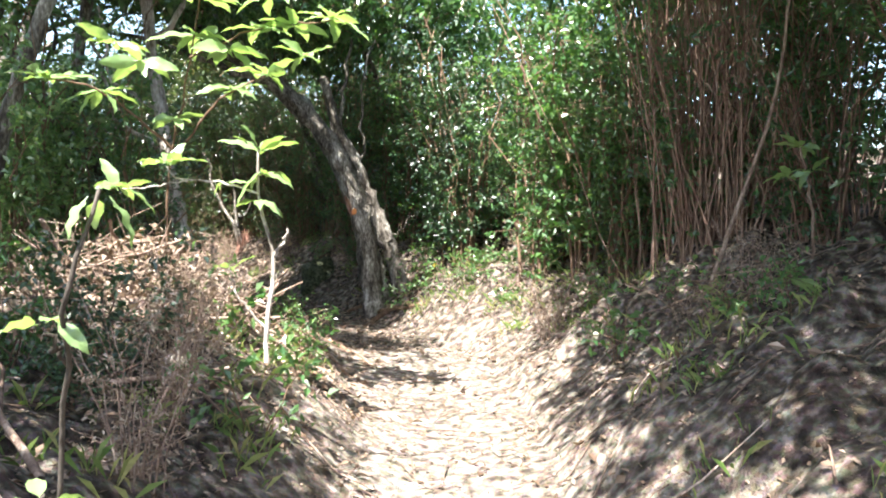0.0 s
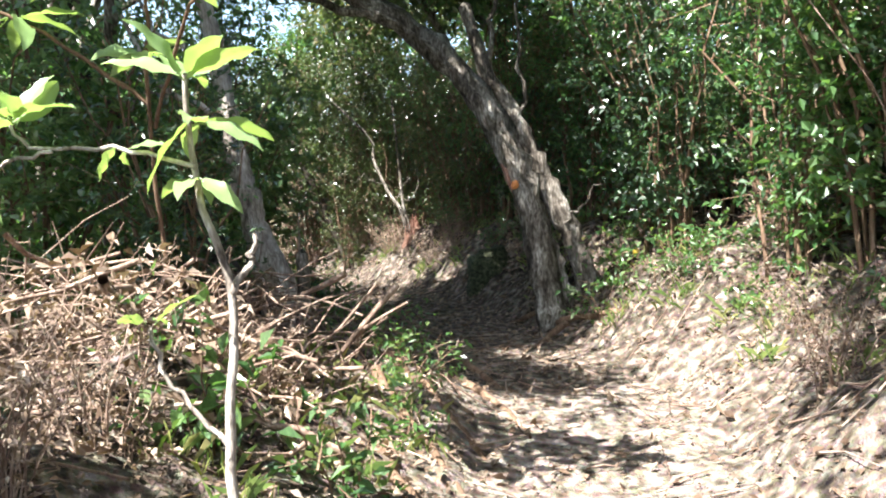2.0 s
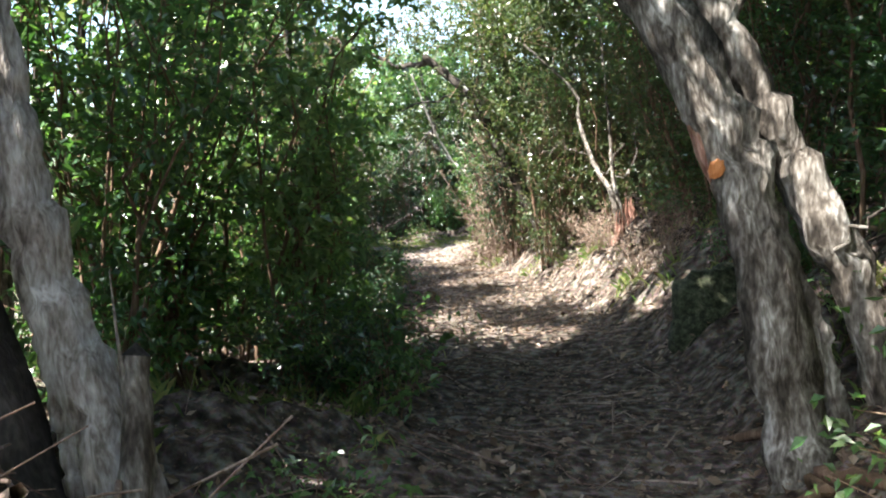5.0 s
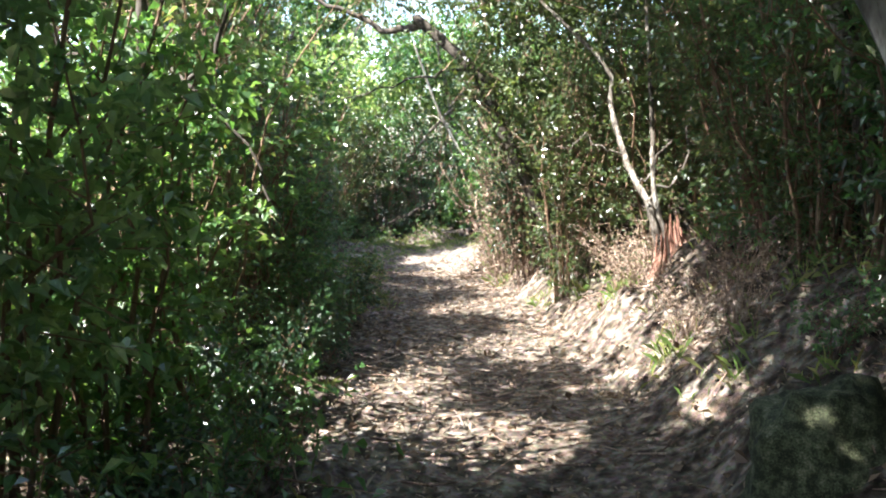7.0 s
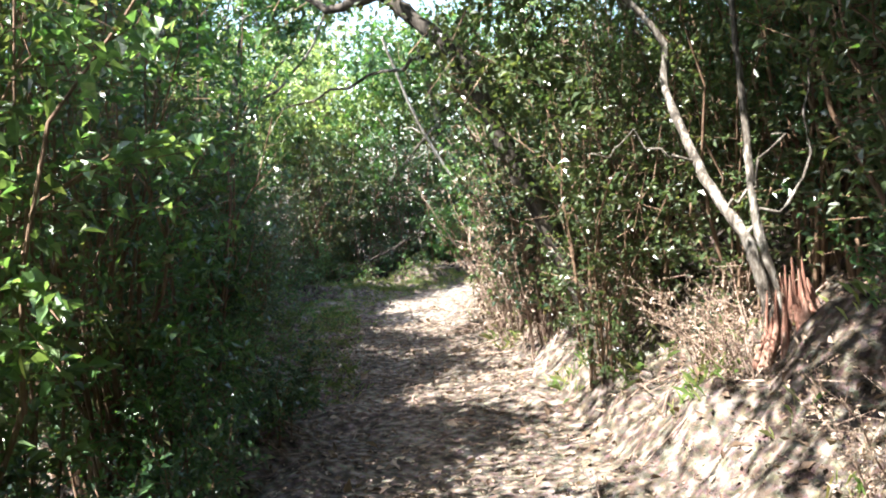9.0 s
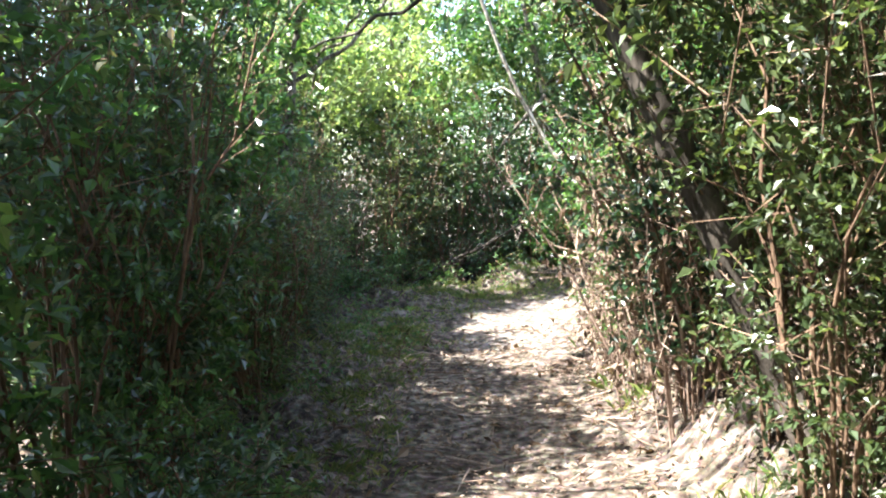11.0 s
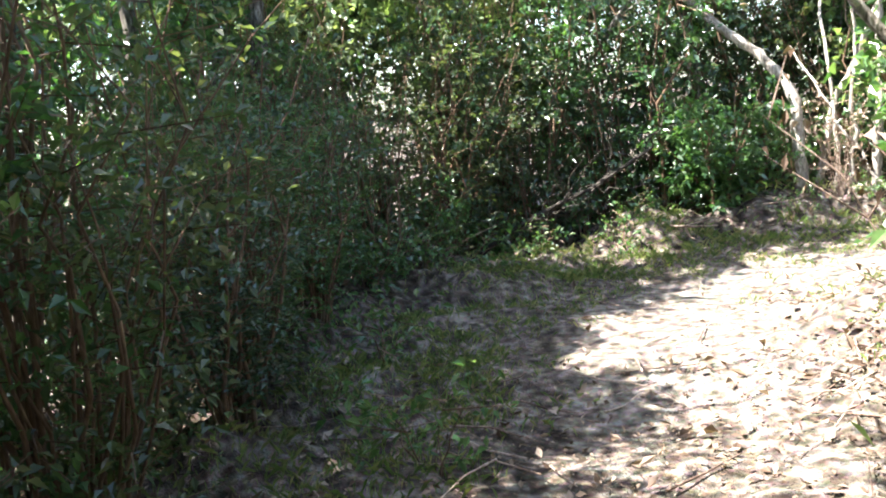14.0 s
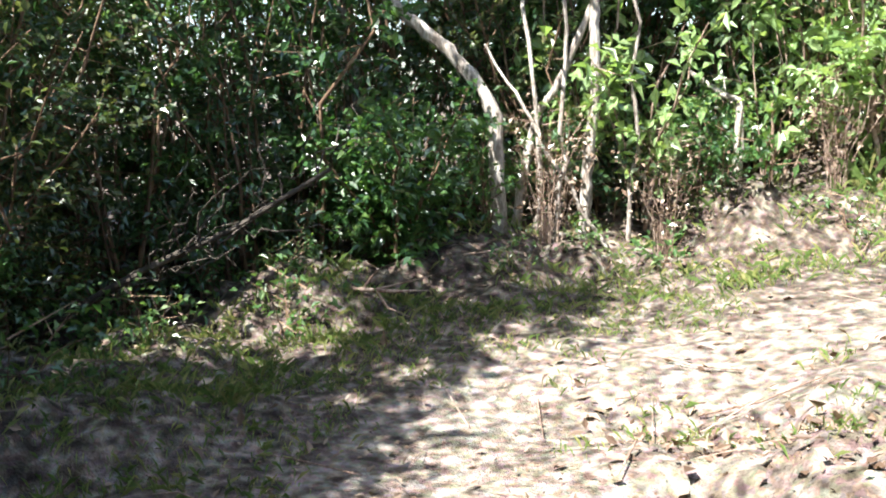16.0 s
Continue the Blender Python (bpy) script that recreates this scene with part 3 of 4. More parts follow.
# left side
border(0.5, 4.8, -4.6, -3.0, 11, light, 111, size=(0.7, 1.0))
border(0.5, 5.6, -8.5, -5.2, 4, back, 110, sunny=False, size=(0.8, 1.3))
border(1.6, 3.4, -2.6, -1.35, 12, under + dry, 115, sunny=False, gap=0.2, size=(0.5, 0.9))
border(2.6, 4.4, -1.8, -1.1, 4, dry, 116, gap=0.15, size=(0.3, 0.5))
border(5.1, 7.5, -3.4, -2.1, 11, light + privet + light, 112)
border(6.7, 8.1, -2.3, -1.55, 8, light + privet + light, 113, gap=0.45)
border(8.1, 9.2, -2.3, -1.6, 7, privet + thick, 129, gap=0.45)
border(9.2, 10.6, -2.5, -1.6, 11, privet + thick, 118, gap=0.45)
border(10.6, 12.3, -2.5, -1.7, 14, privet + thick + thick, 128, gap=0.5, size=(0.6, 0.8), tall=(0.7, 0.9))
border(6.4, 9.2, -4.4, -2.8, 4, light, 114)
border(9.2, 12.5, -4.4, -2.6, 13, privet + tallsap, 119)
border(6.4, 9.4, -1.5, -1.05, 16, under, 117, gap=0.1, size=(0.5, 0.9))
# across the bend
border(12.0, 16.2, -3.3, -2.2, 24, olive + privet + thick, 121, sunny=False)
border(11.6, 16.2, -4.6, -3.0, 24, privet + tallsap + olive + tallsap, 122)
border(11.4, 14.2, -5.6, -3.7, 19, back, 127, size=(0.8, 1.15))
for x, y, s in ((-12.2, 23.3, 0.9), (-12.0, 24.1, 1.0), (-12.7, 22.7, 0.9), (-13.0, 21.8, 0.9), (-11.6, 24.9, 1.1)):
    put(privet[2], x, y, x * 3, s)
border(14.0, 17.5, -7.0, -4.8, 12, back, 125, sunny=False, size=(0.8, 1.15))
border(15.5, 18, -5, -2.6, 8, privet + light, 123, sunny=False)
border(13.5, 17.0, 4.5, 7.5, 8, privet, 124)
border(12.0, 14.2, -2.4, -1.9, 12, under, 126, sunny=False, gap=0.1, size=(0.6, 1.0))
border(6.6, 10.4, 1.1, 1.7, 18, dry + under + dry + dry, 134, gap=0.15, size=(0.3, 0.5))
border(3.0, 6.0, 1.0, 1.9, 12, lowp + dry, 135, gap=0.15, size=(0.35, 0.6))
for x, y in ((-0.15, 10.0), (0.15, 9.8), (-0.3, 9.85), (0.5, 9.5)):
    put(lowp[0], x, y, x * 9, 1.1)
# low plants
border(2.0, 6.4, 0.9, 1.9, 14, lowp, 131, (0.5, 1.3), gap=0.1)
border(6.4, 11.5, 1.1, 1.9, 5, lowp, 136, (0.4, 0.8), gap=0.1)
border(3.0, 12.0, -1.7, -0.8, 26, lowp, 132, (0.5, 1.3), sunny=False, gap=0.1)
border(12.0, 15.6, -2.2, -1.2, 20, lowp, 133, (0.5, 1.3), sunny=False, gap=0.1)

# ---- trees ----
leaning = tree("leaning_tree", "old grey tree with two close stems leaning over the trail", 200,
     [([(-0.76, 10.28, 0.12), (-0.84, 10.3, 0.6), (-0.93, 10.34, 1.15), (-1.05, 10.36, 1.55), (-1.25, 10.34, 2.05), (-1.55, 10.3, 2.5), (-2.1, 10.2, 3.0), (-2.9, 10.0, 3.5)], 0.115, 0.10),
      ([(-0.42, 10.64, 0.35), (-0.6, 10.58, 0.95), (-0.8, 10.54, 1.42), (-0.96, 10.5, 1.8), (-1.14, 10.46, 2.2), (-1.34, 10.42, 2.55), (-1.5, 10.5, 3.1)], 0.105, 0.05),
      ([(-0.62, 10.42, 0.2), (-0.72, 10.42, 0.7), (-0.84, 10.42, 1.1), (-0.98, 10.42, 1.5)], 0.055, 0.04)],
     [([(-1.08, 10.5, 2.0), (-1.0, 10.5, 2.3), (-1.05, 10.5, 2.9), (-0.9, 10.5, 3.6)], 0.022, 0.012), ([(-1.3, 10.44, 2.45), (-1.26, 10.5, 2.9), (-1.2, 10.6, 3.6)], 0.028, 0.016),
      ([(-2.0, 10.22, 2.95), (-2.9, 9.9, 3.2), (-4.0, 9.9, 3.5)], 0.05, 0.02), ([(-0.68, 10.5, 1.15), (-0.5, 10.4, 1.3), (-0.36, 10.35, 1.5)], 0.01, 0.005)],
     [(-2.6, 9.6, 3.9, 1.0, 0.5), (-1.6, 10.7, 4.2, 1.2, 0.5), (-3.6, 10.0, 3.7, 1.0, 0.5), (-0.7, 9.7, 4.2, 0.9, 0.5), (-0.2, 10.9, 4.3, 1.0, 0.5), (-2.2, 11.3, 4.0, 1.0, 0.4)], 950, 16, 0.08, GREEN, BARK, rough=0.16)
tree("bank_tree", "grey tree with flaking bark beside the brush pile", 201,
     [([(-2.24, 8.36, 0.4), (-2.4, 8.33, 0.95), (-2.54, 8.3, 1.3), (-2.64, 8.3, 1.7), (-2.68, 8.3, 2.0), (-2.77, 8.3, 2.5), (-3.0, 8.3, 4.0)], 0.095, 0.05),
      ([(-2.42, 8.3, 0.45), (-2.5, 8.28, 0.9), (-2.6, 8.27, 1.4)], 0.05, 0.03)],
     [([(-2.68, 8.3, 1.95), (-2.95, 8.0, 2.2), (-3.1, 7.8, 2.6), (-3.1, 7.7, 3.2)], 0.022, 0.012), ([(-2.95, 8.0, 2.2), (-3.15, 7.9, 2.1), (-3.3, 7.8, 1.7)], 0.014, 0.006), ([(-2.74, 8.3, 2.4), (-3.2, 8.3, 2.7), (-3.7, 8.2, 3.4)], 0.02, 0.01), ([(-2.85, 8.3, 3.0), (-2.4, 8.2, 3.5), (-1.9, 8.2, 3.9)], 0.035, 0.015)],
     [(-3.1, 8.2, 4.1, 1.1, 0.6), (-2.2, 8.4, 4.1, 0.9, 0.5), (-3.9, 7.9, 3.7, 0.9, 0.7)], 600, 15, 0.08, GREEN, PALE, rough=0.15)
tree("slanting_tree", "dark trunk slanting away from the brush pile in shade", 205,
     [([(-2.5, 8.15, 0.45), (-2.86, 8.2, 1.27), (-3.13, 8.2, 1.58), (-3.36, 8.2, 1.86), (-3.6, 8.2, 2.15), (-4.05, 8.2, 2.75), (-4.7, 8.3, 3.6)], 0.085, 0.06)],
     [([(-3.9, 8.2, 2.55), (-3.7, 8.1, 3.1), (-3.8, 8.0, 3.8)], 0.025, 0.012)],
     [(-4.8, 8.4, 3.9, 1.0, 0.6), (-4.0, 8.1, 4.2, 0.8, 0.6)], 300, 15, 0.08, GREEN, DARKBARK)
red = tree("red_based_tree", "slim bent tree with a shredded reddish base", 202,
     [([(-3.63, 15.5, 0.4), (-3.66, 15.52, 0.75), (-3.72, 15.55, 1.05), (-3.8, 15.6, 1.25), (-3.97, 15.7, 1.45), (-4.2, 15.95, 1.75), (-4.4, 16.2, 2.05), (-4.45, 16.2, 2.4), (-5.1, 16.0, 3.1)], 0.034, 0.018),
      ([(-3.56, 15.6, 0.4), (-3.68, 15.62, 1.0), (-3.76, 15.62, 1.4), (-3.85, 15.8, 2.0), (-4.0, 16.0, 3.2)], 0.028, 0.012)],
     [([(-4.1, 15.85, 1.62), (-4.35, 15.7, 1.72), (-4.6, 15.6, 1.7)], 0.008, 0.003), ([(-3.9, 15.65, 1.38), (-3.72, 15.6, 1.55), (-3.6, 15.6, 1.75)], 0.009, 0.004), ([(-3.8, 15.6, 1.25), (-3.6, 15.7, 1.5), (-3.55, 15.9, 2.2)], 0.01, 0.004)], [(-5.0, 16.2, 3.3, 0.8, 0.6), (-4.0, 16.4, 3.4, 0.9, 0.6)], 420, 15, 0.07, OLIVE, BARK)
for k in range(22):
    rng = np.random.default_rng(250 + k)
    a = k / 22 * 6.283 + rng.normal() * 0.2
    g = Geo()
    r = rng.uniform(0.06, 0.11)
    x, y = -3.61 + r * math.cos(a), 15.54 + r * math.sin(a)
    z = gz(x, y)
    tube(g, [(x + 0.06 * math.cos(a), y + 0.06 * math.sin(a), z - 0.05), (x, y, z + 0.12), (x - 0.01 * math.cos(a), y, z + rng.uniform(0.12, 0.34))], [0.022, 0.014, 0.003], 5, 0.15, rng)
    part("bark_strip", g.mesh("bark_strip", REDWOOD, True), red, "torn reddish strip of bark")
tree("dark_tree", "dark trunk leaning over the trail among leafy bushes", 203,
     [([(-5.12, 16.84, 0.3), (-5.3, 16.72, 0.8), (-5.5, 16.57, 1.39), (-5.64, 16.48, 1.76), (-5.95, 16.4, 2.45), (-6.6, 16.3, 3.05)], 0.075, 0.05)],
     [([(-6.0, 16.4, 2.5), (-7.04, 17.0, 2.55), (-7.81, 17.0, 2.46), (-8.65, 17.0, 2.32)], 0.02, 0.006), ([(-6.5, 16.32, 2.98), (-7.4, 16.6, 3.1), (-8.4, 16.4, 3.6)], 0.045, 0.02)],
     [(-6.3, 16.6, 3.5, 0.8, 0.5), (-5.4, 16.8, 3.3, 0.9, 0.6), (-7.4, 16.9, 3.4, 0.6, 0.5), (-6.1, 17.1, 2.7, 0.5, 0.8), (-5.4, 16.35, 2.1, 0.5, 0.8), (-5.2, 16.4, 1.4, 0.45, 0.8), (-5.8, 16.6, 2.5, 0.5, 0.8)], 800, 15, 0.065, OLIVE, DARKBARK)
for x, y, s, k in ((-4.75, 16.75, 0.7, 0), (-4.95, 16.3, 0.75, 1), (-5.35, 17.0, 0.75, 1), (-4.2, 16.6, 0.8, 0)):
    put(olive[k], x, y, x * 3, s)
tree("hedge_tree", "thin dark tree with bare forking branches in the hedge", 204,
     [([(-4.95, 11.7, 0.0), (-4.85, 11.8, 1.2), (-4.8, 11.8, 2.1), (-4.7, 11.8, 3.4)], 0.04, 0.02)],
     [([(-4.82, 11.8, 1.8), (-4.5, 11.9, 2.1), (-4.2, 12.0, 2.7)], 0.018, 0.008), ([(-4.8, 11.8, 2.0), (-5.2, 11.6, 2.3), (-5.5, 11.5, 2.9)], 0.018, 0.008), ([(-4.8, 11.8, 2.2), (-4.4, 11.9, 1.9), (-4.1, 12.0, 1.5)], 0.012, 0.005), ([(-4.8, 11.8, 2.1), (-5.0, 11.7, 1.6), (-5.2, 11.7, 1.2)], 0.012, 0.005)],
     [(-4.7, 11.8, 3.4, 0.8, 0.6), (-5.3, 11.8, 3.2, 0.7, 0.6)], 240, 14, 0.075, FRESH, DARKBARK)
# canopy trees that stand back from the trail, added to shade it; most crowns unseen
for k, (bx, by, tx, ty, tz, r, m) in enumerate([
        (2.9, 3.4, 2.1, 2.6, 4.7, 1.3, GREEN), (2.7, 0.6, 0.9, 1.1, 4.7, 1.3, GREEN), (2.8, 2.0, 0.5, 2.9, 4.7, 1.2, GREEN), (3.3, 5.6, 1.6, 5.4, 4.7, 1.0, GREEN), (-3.6, 6.6, -2.2, 6.6, 4.6, 1.0, GREEN), (-3.9, 8.6, -2.9, 7.7, 4.7, 1.0, GREEN), (-5.4, 9.6, -4.4, 10.2, 4.5, 1.0, GREEN), (3.0, 4.6, 1.0, 4.6, 4.8, 1.1, GREEN), (-3.4, 1.2, -2.9, 0.6, 4.5, 1.3, GREEN), (-2.9, 2.9, -2.2, 2.0, 4.4, 1.1, GREEN),
        (2.9, 8.6, 1.8, 9.0, 4.6, 1.4, GREEN), (0.6, 12.6, -0.8, 12.2, 4.4, 1.4, GREEN), (-1.2, 14.6, -2.6, 13.8, 4.4, 1.3, OLIVE), (4.2, 6.2, 3.4, 6.0, 4.6, 1.5, GREEN), (3.6, 8.4, 3.2, 8.0, 4.2, 1.3, GREEN),
        (-4.4, 7.4, -3.4, 7.8, 4.5, 1.3, GREEN), (-4.9, 9.2, -4.2, 9.3, 4.4, 1.2, GREEN), (-8.2, 14.0, -7.7, 13.8, 4.0, 1.0, GREEN),
        (-0.6, 13.2, -1.7, 11.3, 4.8, 1.2, GREEN), (-2.0, 14.9, -3.3, 12.6, 4.8, 1.0, OLIVE), (-5.6, 19.2, -6.2, 18.8, 4.2, 1.2, GREEN), (-2.9, 17.4, -4.2, 16.6, 4.6, 1.3, OLIVE),
        (-11.4, 16.2, -11.2, 17.0, 4.0, 1.1, GREEN), (-13.4, 18.4, -12.6, 18.4, 4.2, 1.3, GREEN), (-14.0, 20.6, -13.2, 20.6, 4.3, 1.3, GREEN), (-13.0, 20.0, -12.2, 20.0, 4.0, 1.0, GREEN), (-4.4, 4.6, -3.5, 4.9, 4.6, 1.0, GREEN), (-12.0, 24.6, -11.8, 23.6, 3.9, 1.2, GREEN),
        (-3.9, 6.4, -3.1, 6.8, 5.2, 1.1, GREEN), (-4.1, 5.4, -3.4, 5.5, 5.2, 1.0, GREEN), (-4.9, 9.0, -3.9, 8.9, 5.2, 1.0, GREEN), (-4.9, 8.0, -4.0, 8.6, 5.2, 1.2, GREEN), (-6.0, 9.4, -5.0, 9.9, 5.2, 1.2, GREEN), (-7.4, 11.2, -6.7, 11.2, 5.2, 1.3, GREEN), (-8.8, 12.4, -7.9, 12.6, 5.2, 1.3, GREEN), (-10.4, 14.2, -9.5, 14.4, 5.1, 1.3, GREEN),
        (-11.8, 15.0, -10.9, 15.5, 5.1, 1.3, GREEN), (-12.6, 16.6, -11.6, 16.8, 5.1, 1.2, GREEN), (-13.6, 17.8, -12.8, 17.9, 5.0, 1.3, GREEN), (-13.8, 19.4, -13.2, 19.4, 4.8, 1.2, GREEN), (-8.6, 14.8, -8.2, 13.4, 5.3, 1.1, GREEN)]):
    b, t = np.array([bx, by, gz(bx, by) - 0.1]), np.array([tx, ty, tz])
    tree("woodland_tree", "slender tree added for shade, with a spreading leafy crown", 210 + k,
         [([b, b + (t - b) * np.array([0.15, 0.15, 0.35]), b + (t - b) * np.array([0.5, 0.5, 0.7]), t], 0.075, 0.03)],
         [([b + (t - b) * np.array([0.5, 0.5, 0.7]), b + (t - b) * 0.8 + np.array([0.7, 0.5, 0.2]), t + np.array([1.1, 0.6, 0.1])], 0.03, 0.012)],
         [(tx, ty, tz, r, 0.55), (tx + 0.9 * r, ty + 0.4 * r, tz + 0.2, 0.7 * r, 0.6), (tx - 0.8 * r, ty + 0.6 * r, tz - 0.2, 0.7 * r, 0.5), (tx + 0.1, ty - r, tz - 0.1, 0.7 * r, 0.6)],
         520, 13, 0.118, m, BARK)
# sunlit trees behind the hedge of the bend, the sun also in their leaf colour
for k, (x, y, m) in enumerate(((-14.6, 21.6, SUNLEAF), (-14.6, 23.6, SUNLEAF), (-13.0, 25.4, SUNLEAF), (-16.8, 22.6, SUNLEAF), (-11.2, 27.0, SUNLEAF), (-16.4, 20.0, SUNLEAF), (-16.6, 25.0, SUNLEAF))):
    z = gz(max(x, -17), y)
    tree("sunlit_tree", "leafy tree behind the hedge, its leaves lightened for full sun", 270 + k,
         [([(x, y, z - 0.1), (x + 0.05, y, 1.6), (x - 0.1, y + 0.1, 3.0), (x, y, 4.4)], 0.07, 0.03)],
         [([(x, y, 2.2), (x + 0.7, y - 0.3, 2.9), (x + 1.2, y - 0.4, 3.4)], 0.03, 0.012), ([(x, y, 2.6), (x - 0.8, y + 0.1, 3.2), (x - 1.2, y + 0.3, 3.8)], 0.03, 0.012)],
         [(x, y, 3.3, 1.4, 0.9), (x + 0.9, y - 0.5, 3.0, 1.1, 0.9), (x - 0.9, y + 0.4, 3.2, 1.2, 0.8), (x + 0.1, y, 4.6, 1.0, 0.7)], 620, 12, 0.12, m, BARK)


# ---- single things ----
def stick(name, label, pts, r0, r1, mat=STICK, category="branch", seed=0, forks=0, sides=6, knots=0.3):
    """A dead branch with side twigs."""
    rng = np.random.default_rng(seed)
    g = Geo()
    line = smooth_line(pts, 10)
    line[1:-1] += rng.normal(size=(8, 3)) * r0 * knots
    tube(g, line, np.linspace(r0, r1, 10), sides, 0.06, rng)
    for _ in range(forks):
        k = rng.integers(2, 9)
        d = unit(unit(line[k] - line[k - 1]) + rng.normal(size=3) * 0.6)
        ln, r = rng.uniform(0.15, 0.6), min(r1 + 0.002, 0.011)
        tube(g, [line[k], line[k] + d * ln * 0.5 + rng.normal(size=3) * 0.02, line[k] + d * ln], [r, r * 0.7, 0.002], 4)
    return tagged(new(name, g.mesh(name, mat, True)), label, category)


def brush_pile():
    """Cut branches thrown together, each one a part."""
    rng = np.random.default_rng(300)
    ob = thing("brush_pile", "heap of dry cut branches and twigs on the bank", "brush pile")
    for j in range(290):
        u = rng.normal(size=2)
        far = j % 5 > 2
        x, y = (-2.35 if far else -2.3) + u[0] * 0.45, (7.5 if far else 6.3) + u[1] * (0.35 if far else 0.6)
        bulge = (0.5 if far else 0.65) * math.exp(-(u[0] ** 2 + u[1] ** 2) / 2.2)
        z = gz(x, y) + 0.05 + bulge * rng.random()
        a, tilt, ln = rng.uniform(0, 6.283), rng.normal() * 0.4, rng.uniform(0.35, 1.2)
        d = np.array([math.cos(a), math.sin(a), tilt]) * ln / 2
        r = rng.choice([0.005, 0.008, 0.012, 0.02], p=[0.32, 0.36, 0.25, 0.07])
        c = np.array([x, y, z])
        g = Geo()
        line = limb_line(c - d, c + d, rng.normal() * 0.04, 6, rng, 0.05)
        floor = height(line[:, 0], line[:, 1]) + r
        line[:, 2] = np.maximum(line[:, 2], floor)
        tube(g, line, np.linspace(r, r * 0.4, 6), 5)
        for _ in range(rng.integers(0, 5)):
            k = rng.integers(1, 5)
            e = line[k] + unit(d + rng.normal(size=3) * 0.4) * rng.uniform(0.1, 0.35)
            tube(g, [line[k], e], [r * 0.5, 0.002], 4)
        part("branch", g.mesh("branch", STICK, True), ob)
    g = Geo()
    u = rng.normal(size=(2200, 2))
    x, y = -2.3 + u[:, 0] * 0.6, 6.2 + u[:, 1] * 0.8
    z = height(x, y) + 0.02 + 0.62 * np.exp(-(u ** 2).sum(1) / 2.0) * rng.random(2200)
    L = rng.uniform(0.03, 0.09, 2200)
    leaves(g, np.stack([x, y, z], 1), rng.normal(size=(2200, 3)), L, L * 0.5, rng, fold=0.4)
    part("dead_foliage", g.mesh("dead_foliage", LITTER), ob, "curled brown leaves caught in the branches")
    return ob


brush_pile()


def broad_leaf(length, width, seed, mat=BIGLEAF):
    """One broad leaf along +x, with a midrib fold, wavy rim and a drooping tip."""
    rng = np.random.default_rng(seed)
    n = 9
    t = np.linspace(0, 1, n)
    w = width / 2 * np.sin(np.pi * np.clip(t * 0.97 + 0.03, 0, 1) ** 0.8) ** 0.8
    z = -0.28 * length * t ** 2 + 0.05 * length * t
    x = length * t
    mid = np.stack([x, np.zeros(n), z], 1)
    rows = []
    for s in (1, 0.5):
        rows.append(np.stack([x, s * w, z + 0.22 * s * w + 0.006 * np.sin(t * 15 + seed) * s], 1))
    verts = np.concatenate([rows[0], rows[1], mid, rows[1] * [1, -1, 1], rows[0] * [1, -1, 1]])
    a = np.arange(n - 1)
    faces = np.concatenate([np.stack([a + k * n, a + 1 + k * n, a + 1 + (k + 1) * n, a + (k + 1) * n], 1) for k in range(4)])
    g = Geo()
    g.add(verts, faces)
    g.add(*stalk(length))
    return g.mesh("leaf", mat, True)


def stalk(length):
    s = 0.0035
    v = np.array([(-0.12 * length, s, 0), (-0.12 * length, -s, 0), (-0.12 * length, 0, s), (0.05 * length, s, 0), (0.05 * length, -s, 0), (0.05 * length, 0, s)])
    return v, np.array([(0, 1, 4, 3), (1, 2, 5, 4), (2, 0, 3, 5)])


BROAD = [broad_leaf(0.21, 0.078, 1), broad_leaf(0.18, 0.072, 2), broad_leaf(0.14, 0.06, 3)]


def whorl(parent, at, n, seed, rise=0.25, size=1.0):
    """Leaves in a ring round a shoot's end."""
    rng = np.random.default_rng(seed)
    for j in range(n):
        ob = new("leaf", BROAD[rng.integers(3)])
        ob.parent = parent
        a = j / n * 6.283 + rng.normal() * 0.25
        s = size * rng.uniform(0.8, 1.15)
        ob.matrix_basis = Matrix.LocRotScale(Vector(at) + Vector((math.cos(a), math.sin(a), 0)) * 0.025, Euler((rng.normal() * 0.5, -rise - rng.normal() * 0.35, a)), (s, s, s))


def sapling(name, label, shoots, whorls, seed, bark=STICK):
    ob = thing(name, label, "sapling")
    rng = np.random.default_rng(seed)
    for pts, r0, r1 in shoots:
        g = Geo()
        line = smooth_line(pts, 14)
        line[1:-1] += rng.normal(size=(12, 3)) * 0.006
        tube(g, line, np.linspace(r0, r1, 14), 7, 0.05, rng)
        part("stem", g.mesh("stem", bark, True), ob)
    for k, (at, n, rise, size) in enumerate(whorls):
        whorl(ob, at, n, seed + k, rise, size)
    return ob


